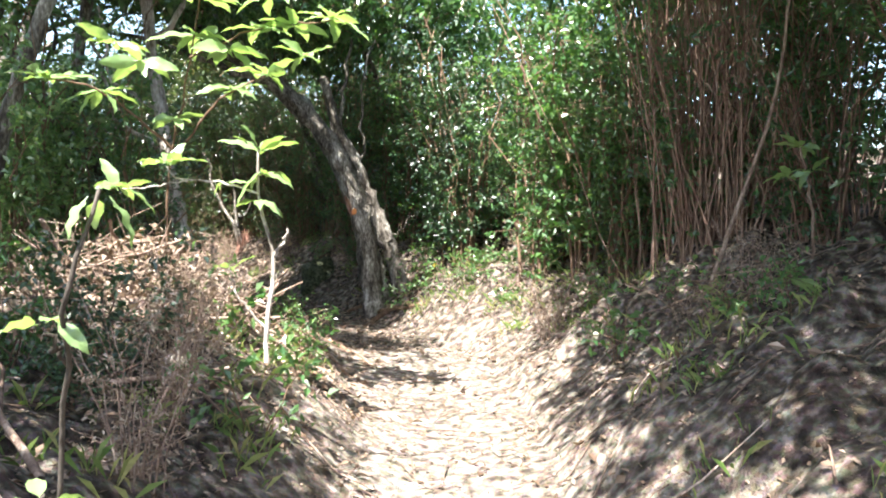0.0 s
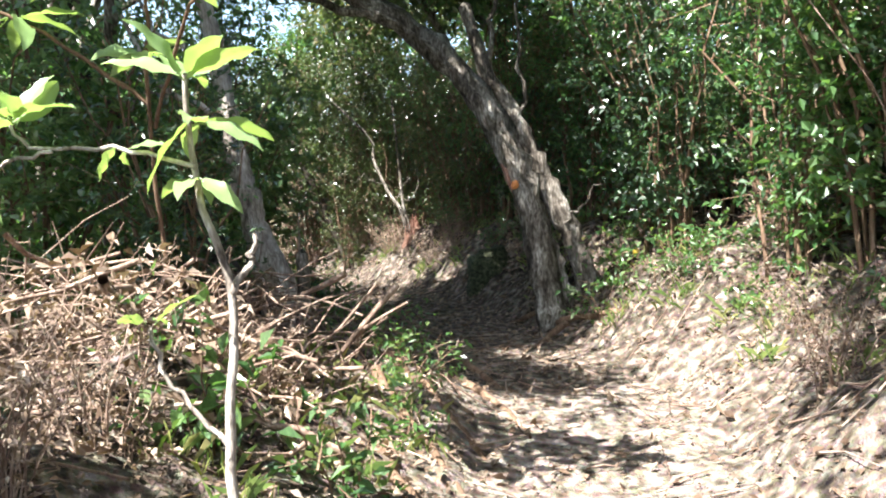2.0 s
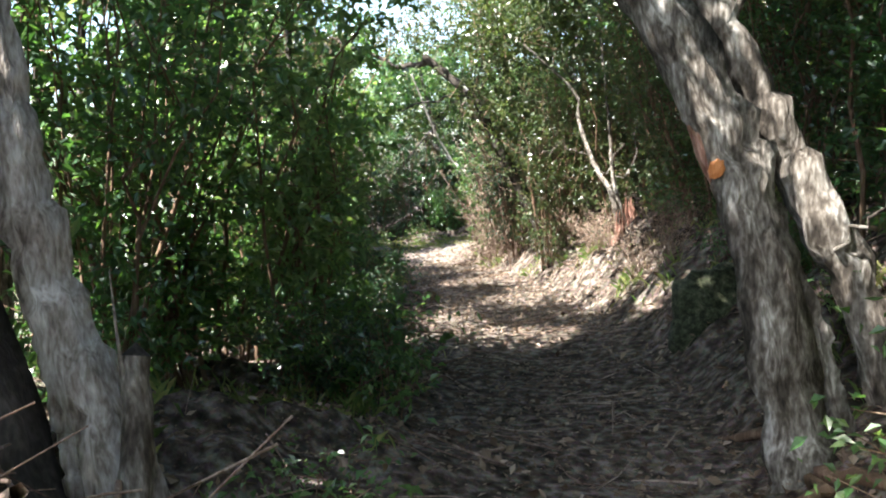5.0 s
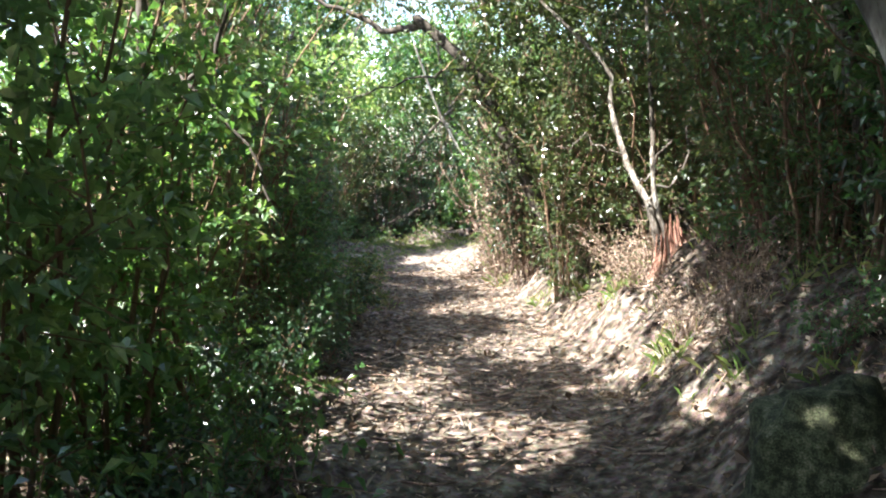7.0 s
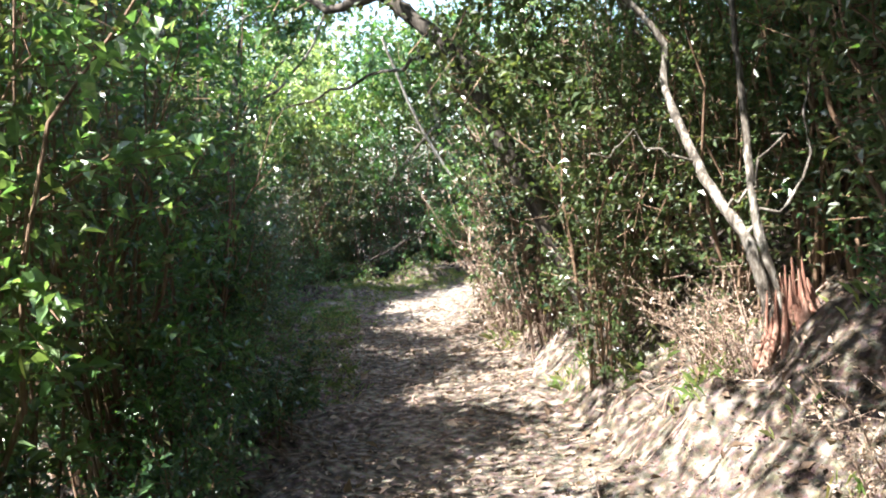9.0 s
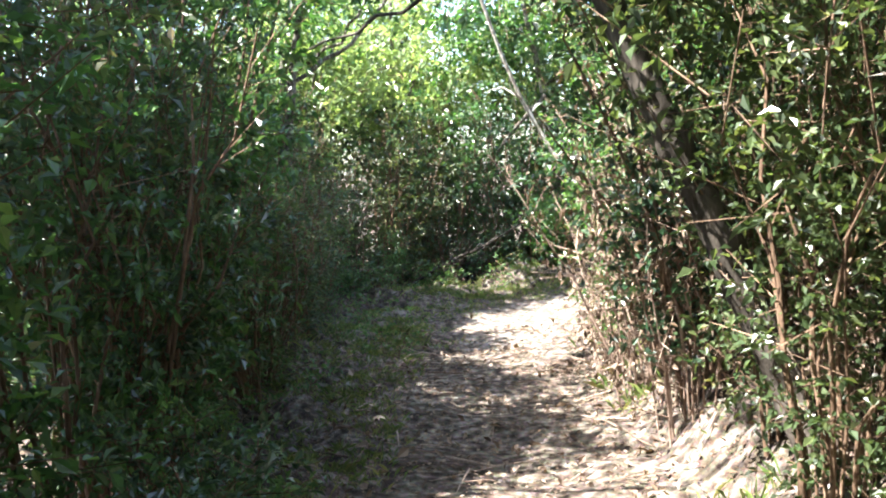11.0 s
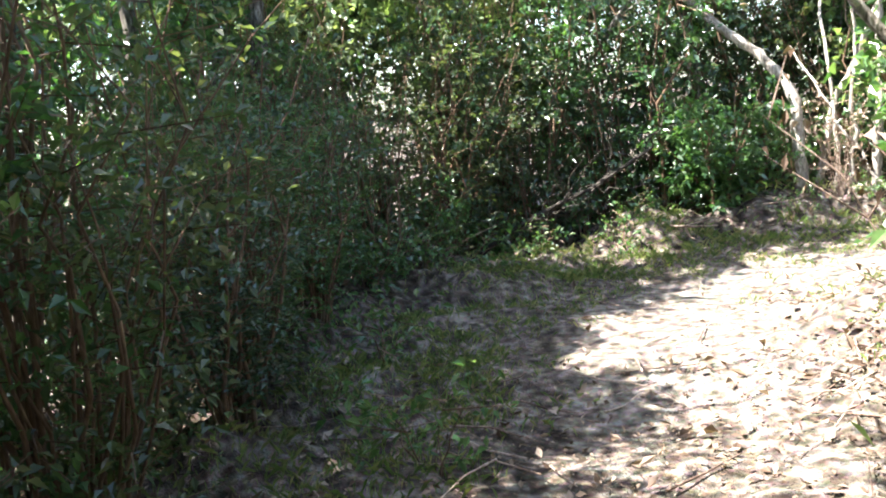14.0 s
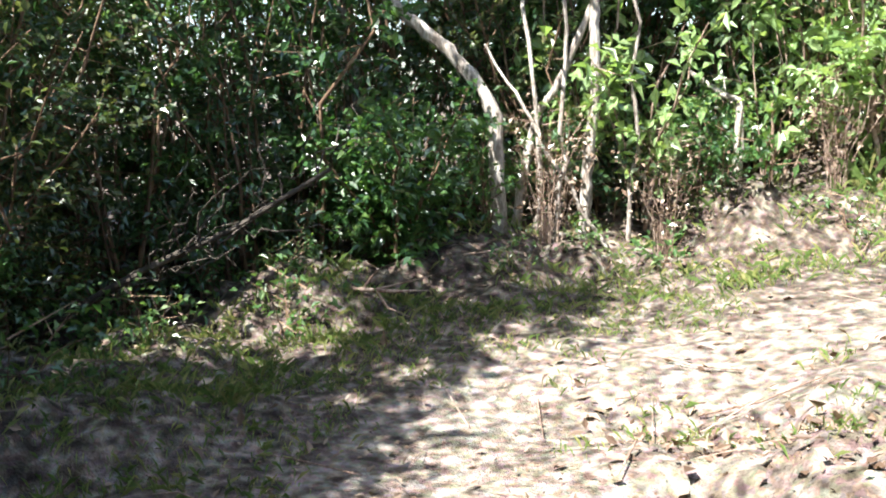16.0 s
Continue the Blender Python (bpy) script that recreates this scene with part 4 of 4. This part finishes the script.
sapling("broadleaf_sapling", "young sapling with a pale stem and whorls of long bright leaves",
        [([(-1.02, 5.12, 0.45), (-1.03, 5.12, 0.8), (-1.0, 5.14, 1.2), (-1.1, 5.14, 1.5), (-1.11, 5.13, 1.82)], 0.017, 0.008),
         ([(-1.1, 5.14, 1.56), (-1.3, 5.1, 1.62), (-1.52, 5.05, 1.62), (-1.62, 5.03, 1.7)], 0.008, 0.005),
         ([(-1.5, 5.05, 1.62), (-1.7, 5.0, 1.58), (-1.86, 4.98, 1.56)], 0.006, 0.004),
         ([(-1.0, 5.14, 1.2), (-0.95, 5.15, 1.28), (-0.93, 5.15, 1.36)], 0.012, 0.007),
         ([(-1.03, 5.12, 0.75), (-1.2, 5.1, 0.95), (-1.25, 5.1, 1.1)], 0.008, 0.005)],
        [((-1.11, 5.13, 1.82), 7, 0.4, 1.05), ((-1.08, 5.13, 1.68), 5, -0.2, 0.95), ((-1.62, 5.03, 1.72), 9, 0.45, 1.1), ((-1.87, 4.98, 1.57), 8, 0.35, 1.0), ((-1.1, 5.14, 1.52), 4, -0.5, 0.8), ((-1.3, 5.1, 1.62), 3, -0.4, 0.7), ((-1.25, 5.1, 1.12), 4, 0.3, 0.6)], 310, PALE)


def cane_clump(x, y, seed, n=120, tall=2.8, spread=0.45, name="cane_clump", label="clump of dry reddish canes standing on the bank", leaning=(-0.08, 0.0)):
    """Dry upright canes, each a tube; built as one mass of stems, and hanging dead leaves."""
    rng = np.random.default_rng(seed)
    z0 = gz(x, y)
    ob = thing(name, label, "cane clump", (x, y, z0))
    dead = Geo()
    for _ in range(n):
        stems = Geo()
        b = np.append(rng.normal(size=2) * spread * 0.4, 0)
        b[2] = gz(x + b[0], y + b[1]) - z0 - 0.06
        h = tall * rng.uniform(0.5, 1.1)
        top = b + np.array([leaning[0] * h + rng.normal() * 0.45, leaning[1] * h + rng.normal() * 0.4, h])
        line = limb_line(b, top, rng.normal() * 0.03, 6, rng, 0.03)
        tube(stems, line, np.linspace(rng.uniform(0.004, 0.010), 0.003, 6), 4)
        part("cane", stems.mesh("cane", CANE, True), ob)
        m = rng.integers(1, 5)
        k = rng.integers(2, 6, m)
        leaves(dead, line[k], np.stack([rng.normal(size=m) * 0.5, rng.normal(size=m) * 0.5, -np.ones(m)], 1), rng.uniform(0.08, 0.2, m), 0.018, rng)
    part("dead_foliage", dead.mesh("dead_foliage", LITTER), ob, "dry hanging dead leaves")
    return ob


for p, r, turn, name, m, label in (((-1.06, 10.245, 1.5), (0.03, 0.016, 0.04), 0.4, "wound", WOUND, "fresh orange scar where a limb broke off"), ((-1.145, 10.31, 1.62), (0.03, 0.05, 0.2), -0.3, "bark_slab", REDWOOD, "bare reddish slab of dead wood")):
    bm = bmesh.new()
    bmesh.ops.create_icosphere(bm, subdivisions=3, radius=1)
    for v in bm.verts:
        v.co *= 1 + 0.25 * noise.fractal(v.co * 2 + Vector((turn, 0, 0)), 1.0, 2.0, 3)
        v.co = Matrix.Rotation(turn, 3, "Y") @ Vector((v.co.x * r[0], v.co.y * r[1], v.co.z * r[2]))
    me = bpy.data.meshes.new(name)
    bm.to_mesh(me)
    bm.free()
    me.materials.append(m)
    part(name, me, leaning, label).location = p
cane_clump(2.2, 7.0, 320, 150, 3.2, 0.55)
cane_clump(3.0, 6.3, 322, 60, 2.6, 0.6)
stick("broken_stump", "short broken stump on the bank", [(-2.2, 8.2, 0.35), (-2.2, 8.3, 0.75), (-2.22, 8.35, 1.08)], 0.055, 0.04, BARK, "stump", 330, 2, 9, 0.06)
stick("dead_sapling", "pale dead stem leaning out of the bushes", [(-7.4, 20.2, 0.2), (-7.9, 19.75, 1.0), (-8.25, 19.4, 1.6), (-8.5, 19.1, 2.4), (-8.65, 18.85, 3.2)], 0.02, 0.014, PALE, "dead stem", 331, 5)
stick("leaning_pole", "thin pale stem leaning in the hedge", [(-11.45, 18.62, -0.3), (-11.5, 18.6, 0.6), (-11.6, 18.55, 1.2)], 0.018, 0.012, STICK, "dead stem", 332)
rng = np.random.default_rng(333)
trunk_line = smooth_line([(-12.9, 22.0, -0.1), (-12.2, 22.25, 0.3), (-11.8, 22.5, 0.5), (-11.35, 22.8, 0.8)], 16)
bare = []
for k in range(18):
    p = trunk_line[3 + k % 13]
    d = unit(np.array([0.6, 0.35, 0.45]) + rng.normal(size=3) * 0.45) * rng.uniform(0.3, 0.8)
    bare.append(([p, p + d * 0.5 + rng.normal(size=3) * 0.02, p + d], 0.007, 0.002))
tree("fallen_tree", "thin fallen dead tree lying in the hedge with bare twigs", 333, [(trunk_line[::5], 0.022, 0.012)], bare, [], 0, 0, 0.05, GREEN, DARKBARK)
stick("hanging_limb", "broken pale limb hanging in the dark hedge", [(-12.9, 23.5, 1.24), (-12.5, 23.5, 1.62), (-12.1, 23.6, 2.1), (-11.6, 23.8, 2.6)], 0.03, 0.025, BARK, "branch", 335, 3)
stick("stump", "short pale stump with a forked arm beside the sunny trail", [(-9.24, 25.0, gz(-9.24, 25.0) - 0.1), (-9.23, 25.0, gz(-9.24, 25.0) + 0.25), (-9.26, 25.0, gz(-9.24, 25.0) + 0.5), (-9.58, 25.02, gz(-9.24, 25.0) + 0.72)], 0.045, 0.018, PALE, "stump", 336, 2)
stick("hanging_vine", "long pale vine hanging beside the dry canes", [(1.8, 5.9, 0.9), (2.1, 6.0, 1.75), (2.3, 6.05, 2.4), (2.4, 6.1, 3.4)], 0.016, 0.01, STICK, "vine", 337)
for k, (a, m) in enumerate((((-1.9, 3.6), (-1.0, 4.1)), ((-2.4, 4.5), (-1.5, 4.2)), ((-1.2, 2.6), (-1.9, 3.4)), ((-2.2, 5.2), (-1.3, 5.6)), ((-1.6, 6.9), (-2.4, 7.6)), ((-2.9, 7.0), (-1.7, 7.3)), ((-11.3, 22.9), (-10.9, 22.8)))):
    z0, z1 = gz(*a), gz(*m)
    stick("dead_branch", "dry dead branch lying on the bank", [(*a, z0 + 0.02), ((a[0] + m[0]) / 2, (a[1] + m[1]) / 2, (z0 + z1) / 2 + 0.1), (*m, z1 + 0.2)], 0.016, 0.008, STICK, "branch", 340 + k, 4)
tree("grey_tree", "grey many-stemmed tree at the sunny bend", 334,
     [([(-10.78, 24.3, -0.1), (-10.79, 24.22, 0.68), (-10.82, 24.2, 1.1), (-11.1, 24.2, 1.46), (-11.5, 24.15, 1.81), (-12.1, 24.1, 2.4)], 0.05, 0.035),
      ([(-10.25, 24.5, 0.0), (-10.22, 24.5, 0.66), (-10.17, 24.5, 1.25), (-10.18, 24.5, 1.9), (-10.1, 24.6, 3.2)], 0.04, 0.028),
      ([(-10.75, 24.4, 0.0), (-10.6, 24.5, 0.93), (-10.4, 24.5, 1.3), (-10.0, 24.5, 2.2)], 0.035, 0.02)],
     [([(-10.6, 24.45, 0.0), (-10.55, 24.4, 1.0), (-10.7, 24.5, 2.2)], 0.02, 0.012), ([(-10.4, 24.4, 0.0), (-10.38, 24.4, 1.0), (-10.3, 24.5, 2.4)], 0.02, 0.012), ([(-9.95, 24.6, 0.1), (-9.9, 24.6, 1.0), (-9.95, 24.6, 2.0)], 0.018, 0.01), ([(-10.05, 24.4, 0.1), (-10.5, 24.35, 0.9), (-10.9, 24.4, 1.5)], 0.015, 0.008)],
     [(-10.0, 24.9, 3.2, 0.9, 0.6), (-11.0, 24.7, 3.1, 0.9, 0.6)], 240, 14, 0.09, FRESH, PALE, cull=False)
deep = shrub("dark_bush", "round dark green bush at the hedge's foot", 80, 1.15, 0.6, 14, 16, 16, 0.075, GREEN, BROWN, low=0.02, category="bush")
put(deep, -11.35, 23.75, 0.4, 1.0)
sun_shrub = shrub("sunlit_shrub", "young shrub with broad pale green leaves in the sun", 81, 1.5, 0.7, 7, 10, 9, 0.11, BIGLEAF, STICK, low=0.25, category="shrub")
for k, (x, y, s) in enumerate(((-9.9, 24.9, 1.0), (-9.0, 25.2, 0.9), (-8.2, 25.3, 1.2), (-10.3, 25.1, 1.3), (-7.5, 25.0, 1.0), (-8.8, 26.0, 1.4))):
    put(sun_shrub, x, y, k * 1.3, s)
straw = shrub("dry_grass_clump", "clump of dry straw-coloured stalks and thin twigs", 82, 1.2, 0.4, 26, 4, 3, 0.06, LITTER, STICK, low=0.2, stemr=0.005, category="grass")
for k, (x, y, s) in enumerate(((-10.45, 24.3, 0.8), (-9.7, 24.5, 0.7), (-8.6, 24.9, 0.7), (-7.7, 19.3, 0.5), (-6.9, 18.6, 0.6), (-1.2, 3.9, 0.5), (-1.35, 4.6, 0.5), (0.9, 9.6, 0.5), (-4.9, 16.5, 0.5), (-5.4, 17.2, 0.6))):
    put(straw, x, y, k * 2.1, s)
sapling("broadleaf_tree", "young broad-leaved tree with bright leaf whorls over the brush pile",
        [([(-2.1, 6.6, gz(-2.1, 6.6) - 0.05), (-2.05, 6.4, 1.6), (-1.85, 6.1, 2.3), (-1.7, 5.9, 2.9)], 0.011, 0.006), ([(-2.0, 6.35, 1.8), (-1.6, 6.0, 2.2), (-1.2, 5.7, 2.35)], 0.01, 0.005), ([(-2.0, 6.3, 1.9), (-2.4, 6.0, 2.25), (-2.7, 5.8, 2.3)], 0.01, 0.005), ([(-1.8, 6.0, 2.5), (-1.3, 5.9, 2.7), (-0.8, 5.8, 2.75)], 0.008, 0.004)],
        [((-1.7, 5.9, 2.9), 8, 0.3, 1.38), ((-1.2, 5.7, 2.36), 8, 0.3, 1.38), ((-2.7, 5.8, 2.3), 8, 0.3, 1.38), ((-0.8, 5.8, 2.76), 8, 0.2, 1.25), ((-1.75, 6.0, 2.65), 7, 0.0, 1.38), ((-1.45, 5.85, 2.28), 6, 0.0, 1.25), ((-2.4, 6.0, 2.25), 6, 0.0, 1.25), ((-1.05, 5.85, 2.72), 6, 0.0, 1.25), ((-1.3, 5.9, 2.7), 6, 0.1, 1.25), ((-1.95, 6.2, 2.1), 6, -0.1, 1.12), ((-2.1, 5.9, 2.45), 7, 0.1, 1.25), ((-1.5, 5.9, 2.55), 7, 0.0, 1.25), ((-0.95, 5.75, 2.5), 6, 0.1, 1.2), ((-2.35, 6.1, 2.6), 7, 0.2, 1.25), ((-1.2, 5.8, 2.9), 7, 0.2, 1.2)], 380, BROWN)
sapling("foreground_sapling", "small dark-stemmed plant with a few broad leaves near the trail", [([(-0.78, 1.75, gz(-0.78, 1.75) - 0.05), (-0.72, 1.65, 1.0), (-0.64, 1.5, 1.3), (-0.6, 1.5, 1.48)], 0.007, 0.004), ([(-0.7, 1.62, 1.15), (-0.7, 1.52, 1.22)], 0.005, 0.004), ([(-0.74, 1.7, 0.85), (-0.7, 1.5, 0.92)], 0.005, 0.004)],
        [((-0.6, 1.5, 1.46), 3, -0.5, 0.55), ((-0.7, 1.52, 1.24), 3, 0.0, 0.6), ((-0.69, 1.5, 0.93), 3, 0.2, 0.4)], 360, DARKBARK)
sapling("bank_sapling", "dark bluish-green broad-leaved sapling beside the canes", [([(2.45, 5.7, gz(2.45, 5.7) - 0.05), (2.4, 5.6, 1.6), (2.3, 5.6, 2.0)], 0.012, 0.006), ([(2.4, 5.6, 1.6), (2.2, 5.5, 1.8)], 0.006, 0.004)],
        [((2.3, 5.6, 2.0), 7, 0.1, 0.9), ((2.2, 5.5, 1.8), 6, 0.0, 0.9), ((2.38, 5.6, 1.85), 5, -0.2, 0.8)], 370)


def rock(name, label, at, size, seed):
    rng = np.random.default_rng(seed)
    bm = bmesh.new()
    bmesh.ops.create_icosphere(bm, subdivisions=4, radius=1)
    for v in bm.verts:
        n = noise.fractal(v.co * 1.3 + Vector((seed, 0, 0)), 1.0, 2.0, 5)
        v.co *= 1 + 0.35 * n
        v.co = Vector((v.co.x * size[0], v.co.y * size[1], v.co.z * size[2]))
    for f in bm.faces:
        f.smooth = True
    me = bpy.data.meshes.new(name)
    bm.to_mesh(me)
    bm.free()
    me.materials.append(ROCK)
    ob = new(name, me)
    ob.location = at
    return tagged(ob, label, "rock")


rock("mossy_rock", "rounded mossy rock at the foot of the bank", (-1.72, 12.35, 0.45), (0.3, 0.3, 0.38), 3)


# ---- ground cover ----
def scatter(n, seed, span=4.2, k0=1.6, k1=16.2):
    rng = np.random.default_rng(seed)
    i = rng.integers(int(k0 / 18 * 399), int(k1 / 18 * 399), n)
    d = np.clip(rng.normal(size=n) * span * 0.45, -span, span)
    x, y = FINE[i, 0] + TANG[i, 1] * d + rng.normal(size=n) * 0.1, FINE[i, 1] - TANG[i, 0] * d + rng.normal(size=n) * 0.1
    return rng, x, y


def leaf_litter():
    rng, x, y = scatter(85000, 400)
    j, d = trail_coords(x, y)
    low = np.where((FINE[j, 1] > 8.5) & (FINE[j, 1] < 19.5), 0.9, 0.5)
    keep = rng.random(len(x)) < np.clip(low + 0.9 * (np.abs(d) - 0.35), low, 1)
    keep &= ~((FINE[j, 1] > 20) & (np.abs(d) < 2.6) & (rng.random(len(x)) < 0.8))
    x, y = x[keep], y[keep]
    z = height(x, y) + rng.uniform(0.002, 0.03, len(x))
    D = np.stack([rng.normal(size=len(x)), rng.normal(size=len(x)), rng.normal(size=len(x)) * 0.35], 1)
    L = np.clip(0.027 * np.exp(rng.normal(size=len(x)) * 0.5), 0.01, 0.085)
    g = Geo()
    leaves(g, np.stack([x, y, z], 1), D, L, L * rng.uniform(0.35, 0.65, len(x)), rng, fold=0.3, droop=-0.1)
    tagged(new("leaf_litter", g.mesh("leaf_litter", LITTER)), "dry brown fallen leaves scattered over trail and banks", "leaf litter", kind="stuff")


def twig_litter():
    rng, x, y = scatter(1700, 401)
    j, d = trail_coords(x, y)
    keep = ~((FINE[j, 1] > 20) & (np.abs(d) < 2.8) & (rng.random(len(x)) < 0.85))
    x, y = x[keep], y[keep]
    g = Geo()
    for a, b in zip(x, y):
        t, ln = rng.uniform(0, 6.283), rng.uniform(0.08, 0.5)
        e = np.array([a + math.cos(t) * ln, b + math.sin(t) * ln])
        m = (np.array([a, b]) + e) / 2
        zs = height(np.array([a, m[0], e[0]]), np.array([b, m[1], e[1]])) + 0.008 + rng.uniform(0, 0.04, 3)
        r = rng.uniform(0.002, 0.007)
        tube(g, [(a, b, zs[0]), (*m, zs[1]), (*e, zs[2])], [r, r * 0.8, r * 0.4], 4)
    tagged(new("fallen_twigs", g.mesh("fallen_twigs", STICK, True)), "dry twigs fallen on the earth banks and trail", "twigs", kind="stuff")


def grass():
    g = Geo()
    rng = np.random.default_rng(402)
    for k0, k1, d0, d1, n, h in ((9.3, 13.2, -1.75, -0.6, 480, 0.08), (11.0, 14.5, -1.2, -0.2, 160, 0.06), (12.4, 15.0, -2.2, -0.7, 190, 0.11), (12.2, 16, -0.6, 2.5, 70, 0.07), (5.5, 11, 0.8, 1.9, 90, 0.14), (2.0, 5.5, 0.9, 2.0, 60, 0.14), (2, 8, -2.0, -0.9, 110, 0.15), (14.4, 15.8, -2.6, -1.8, 30, 0.35)):
        for _ in range(n):
            x, y = on_trail(rng.uniform(k0, k1), rng.uniform(d0, d1))
            m = rng.integers(10, 24)
            px, py = x + rng.normal(size=m) * 0.06, y + rng.normal(size=m) * 0.06
            D = np.stack([rng.normal(size=m) * 0.5, rng.normal(size=m) * 0.5, np.ones(m)], 1)
            L = h * rng.uniform(0.5, 1.5, m)
            leaves(g, np.stack([px, py, height(px, py) - 0.005], 1), D, L, 0.005 + 0.01 * h, rng, fold=0.3, droop=0.3)
    tagged(new("grass", g.mesh("grass", GRASS)), "short green and yellowed grass along the trail's edge", "grass", kind="stuff")


def exposed_roots():
    rng = np.random.default_rng(420)
    for a, b in (((-1.5, 8.0), (-0.45, 6.7)), ((-1.45, 7.6), (-0.5, 6.2)), ((-1.35, 8.5), (-0.3, 7.3)), ((-1.2, 6.8), (-0.45, 5.6)), ((-1.4, 9.2), (-0.6, 8.0)), ((-0.7, 10.3), (-1.5, 11.0)), ((-0.7, 10.2), (0.1, 9.6)), ((-0.65, 10.1), (-1.0, 9.5))):
        t = np.linspace(0, 1, 9)
        x, y = a[0] + (b[0] - a[0]) * t + rng.normal(size=9) * 0.03, a[1] + (b[1] - a[1]) * t + rng.normal(size=9) * 0.03
        z = height(x, y) + 0.012 - 0.06 * t ** 3 + rng.normal(size=9) * 0.01
        g = Geo()
        tube(g, np.stack([x, y, z], 1), np.linspace(0.035, 0.012, 9), 7, 0.1, rng)
        tagged(new("exposed_root", g.mesh("exposed_root", BROWN, True)), "worn brown tree root lying across the trail's edge", "root", "roots across the trail")


exposed_roots()
leaf_litter()
twig_litter()
grass()


# models that found no place are not left standing
for p in (*privet, *light, *olive, *thick, *dry, *tallsap, *under, *back, *lowp, deep, sun_shrub, straw):
    if p.name not in USED:
        for o in (*p.children_recursive, p):
            bpy.data.objects.remove(o)


# one yellow leaf hangs on a low plant of the bank
leaf = new("yellow_leaf", broad_leaf(0.13, 0.07, 5, YELLOW))
leaf.matrix_basis = Matrix.LocRotScale((-0.08, 10.67, 0.90), Euler((0.3, 1.1, -1.2)), None)
tagged(leaf, "single bright yellow leaf hanging on the bank", "leaf")
stick("leaf_stalk", "thin dry stalk holding a yellow leaf", [(-0.05, 10.69, gz(-0.05, 10.69) - 0.05), (-0.08, 10.67, 0.90)], 0.006, 0.003, STICK, "stalk", 390)
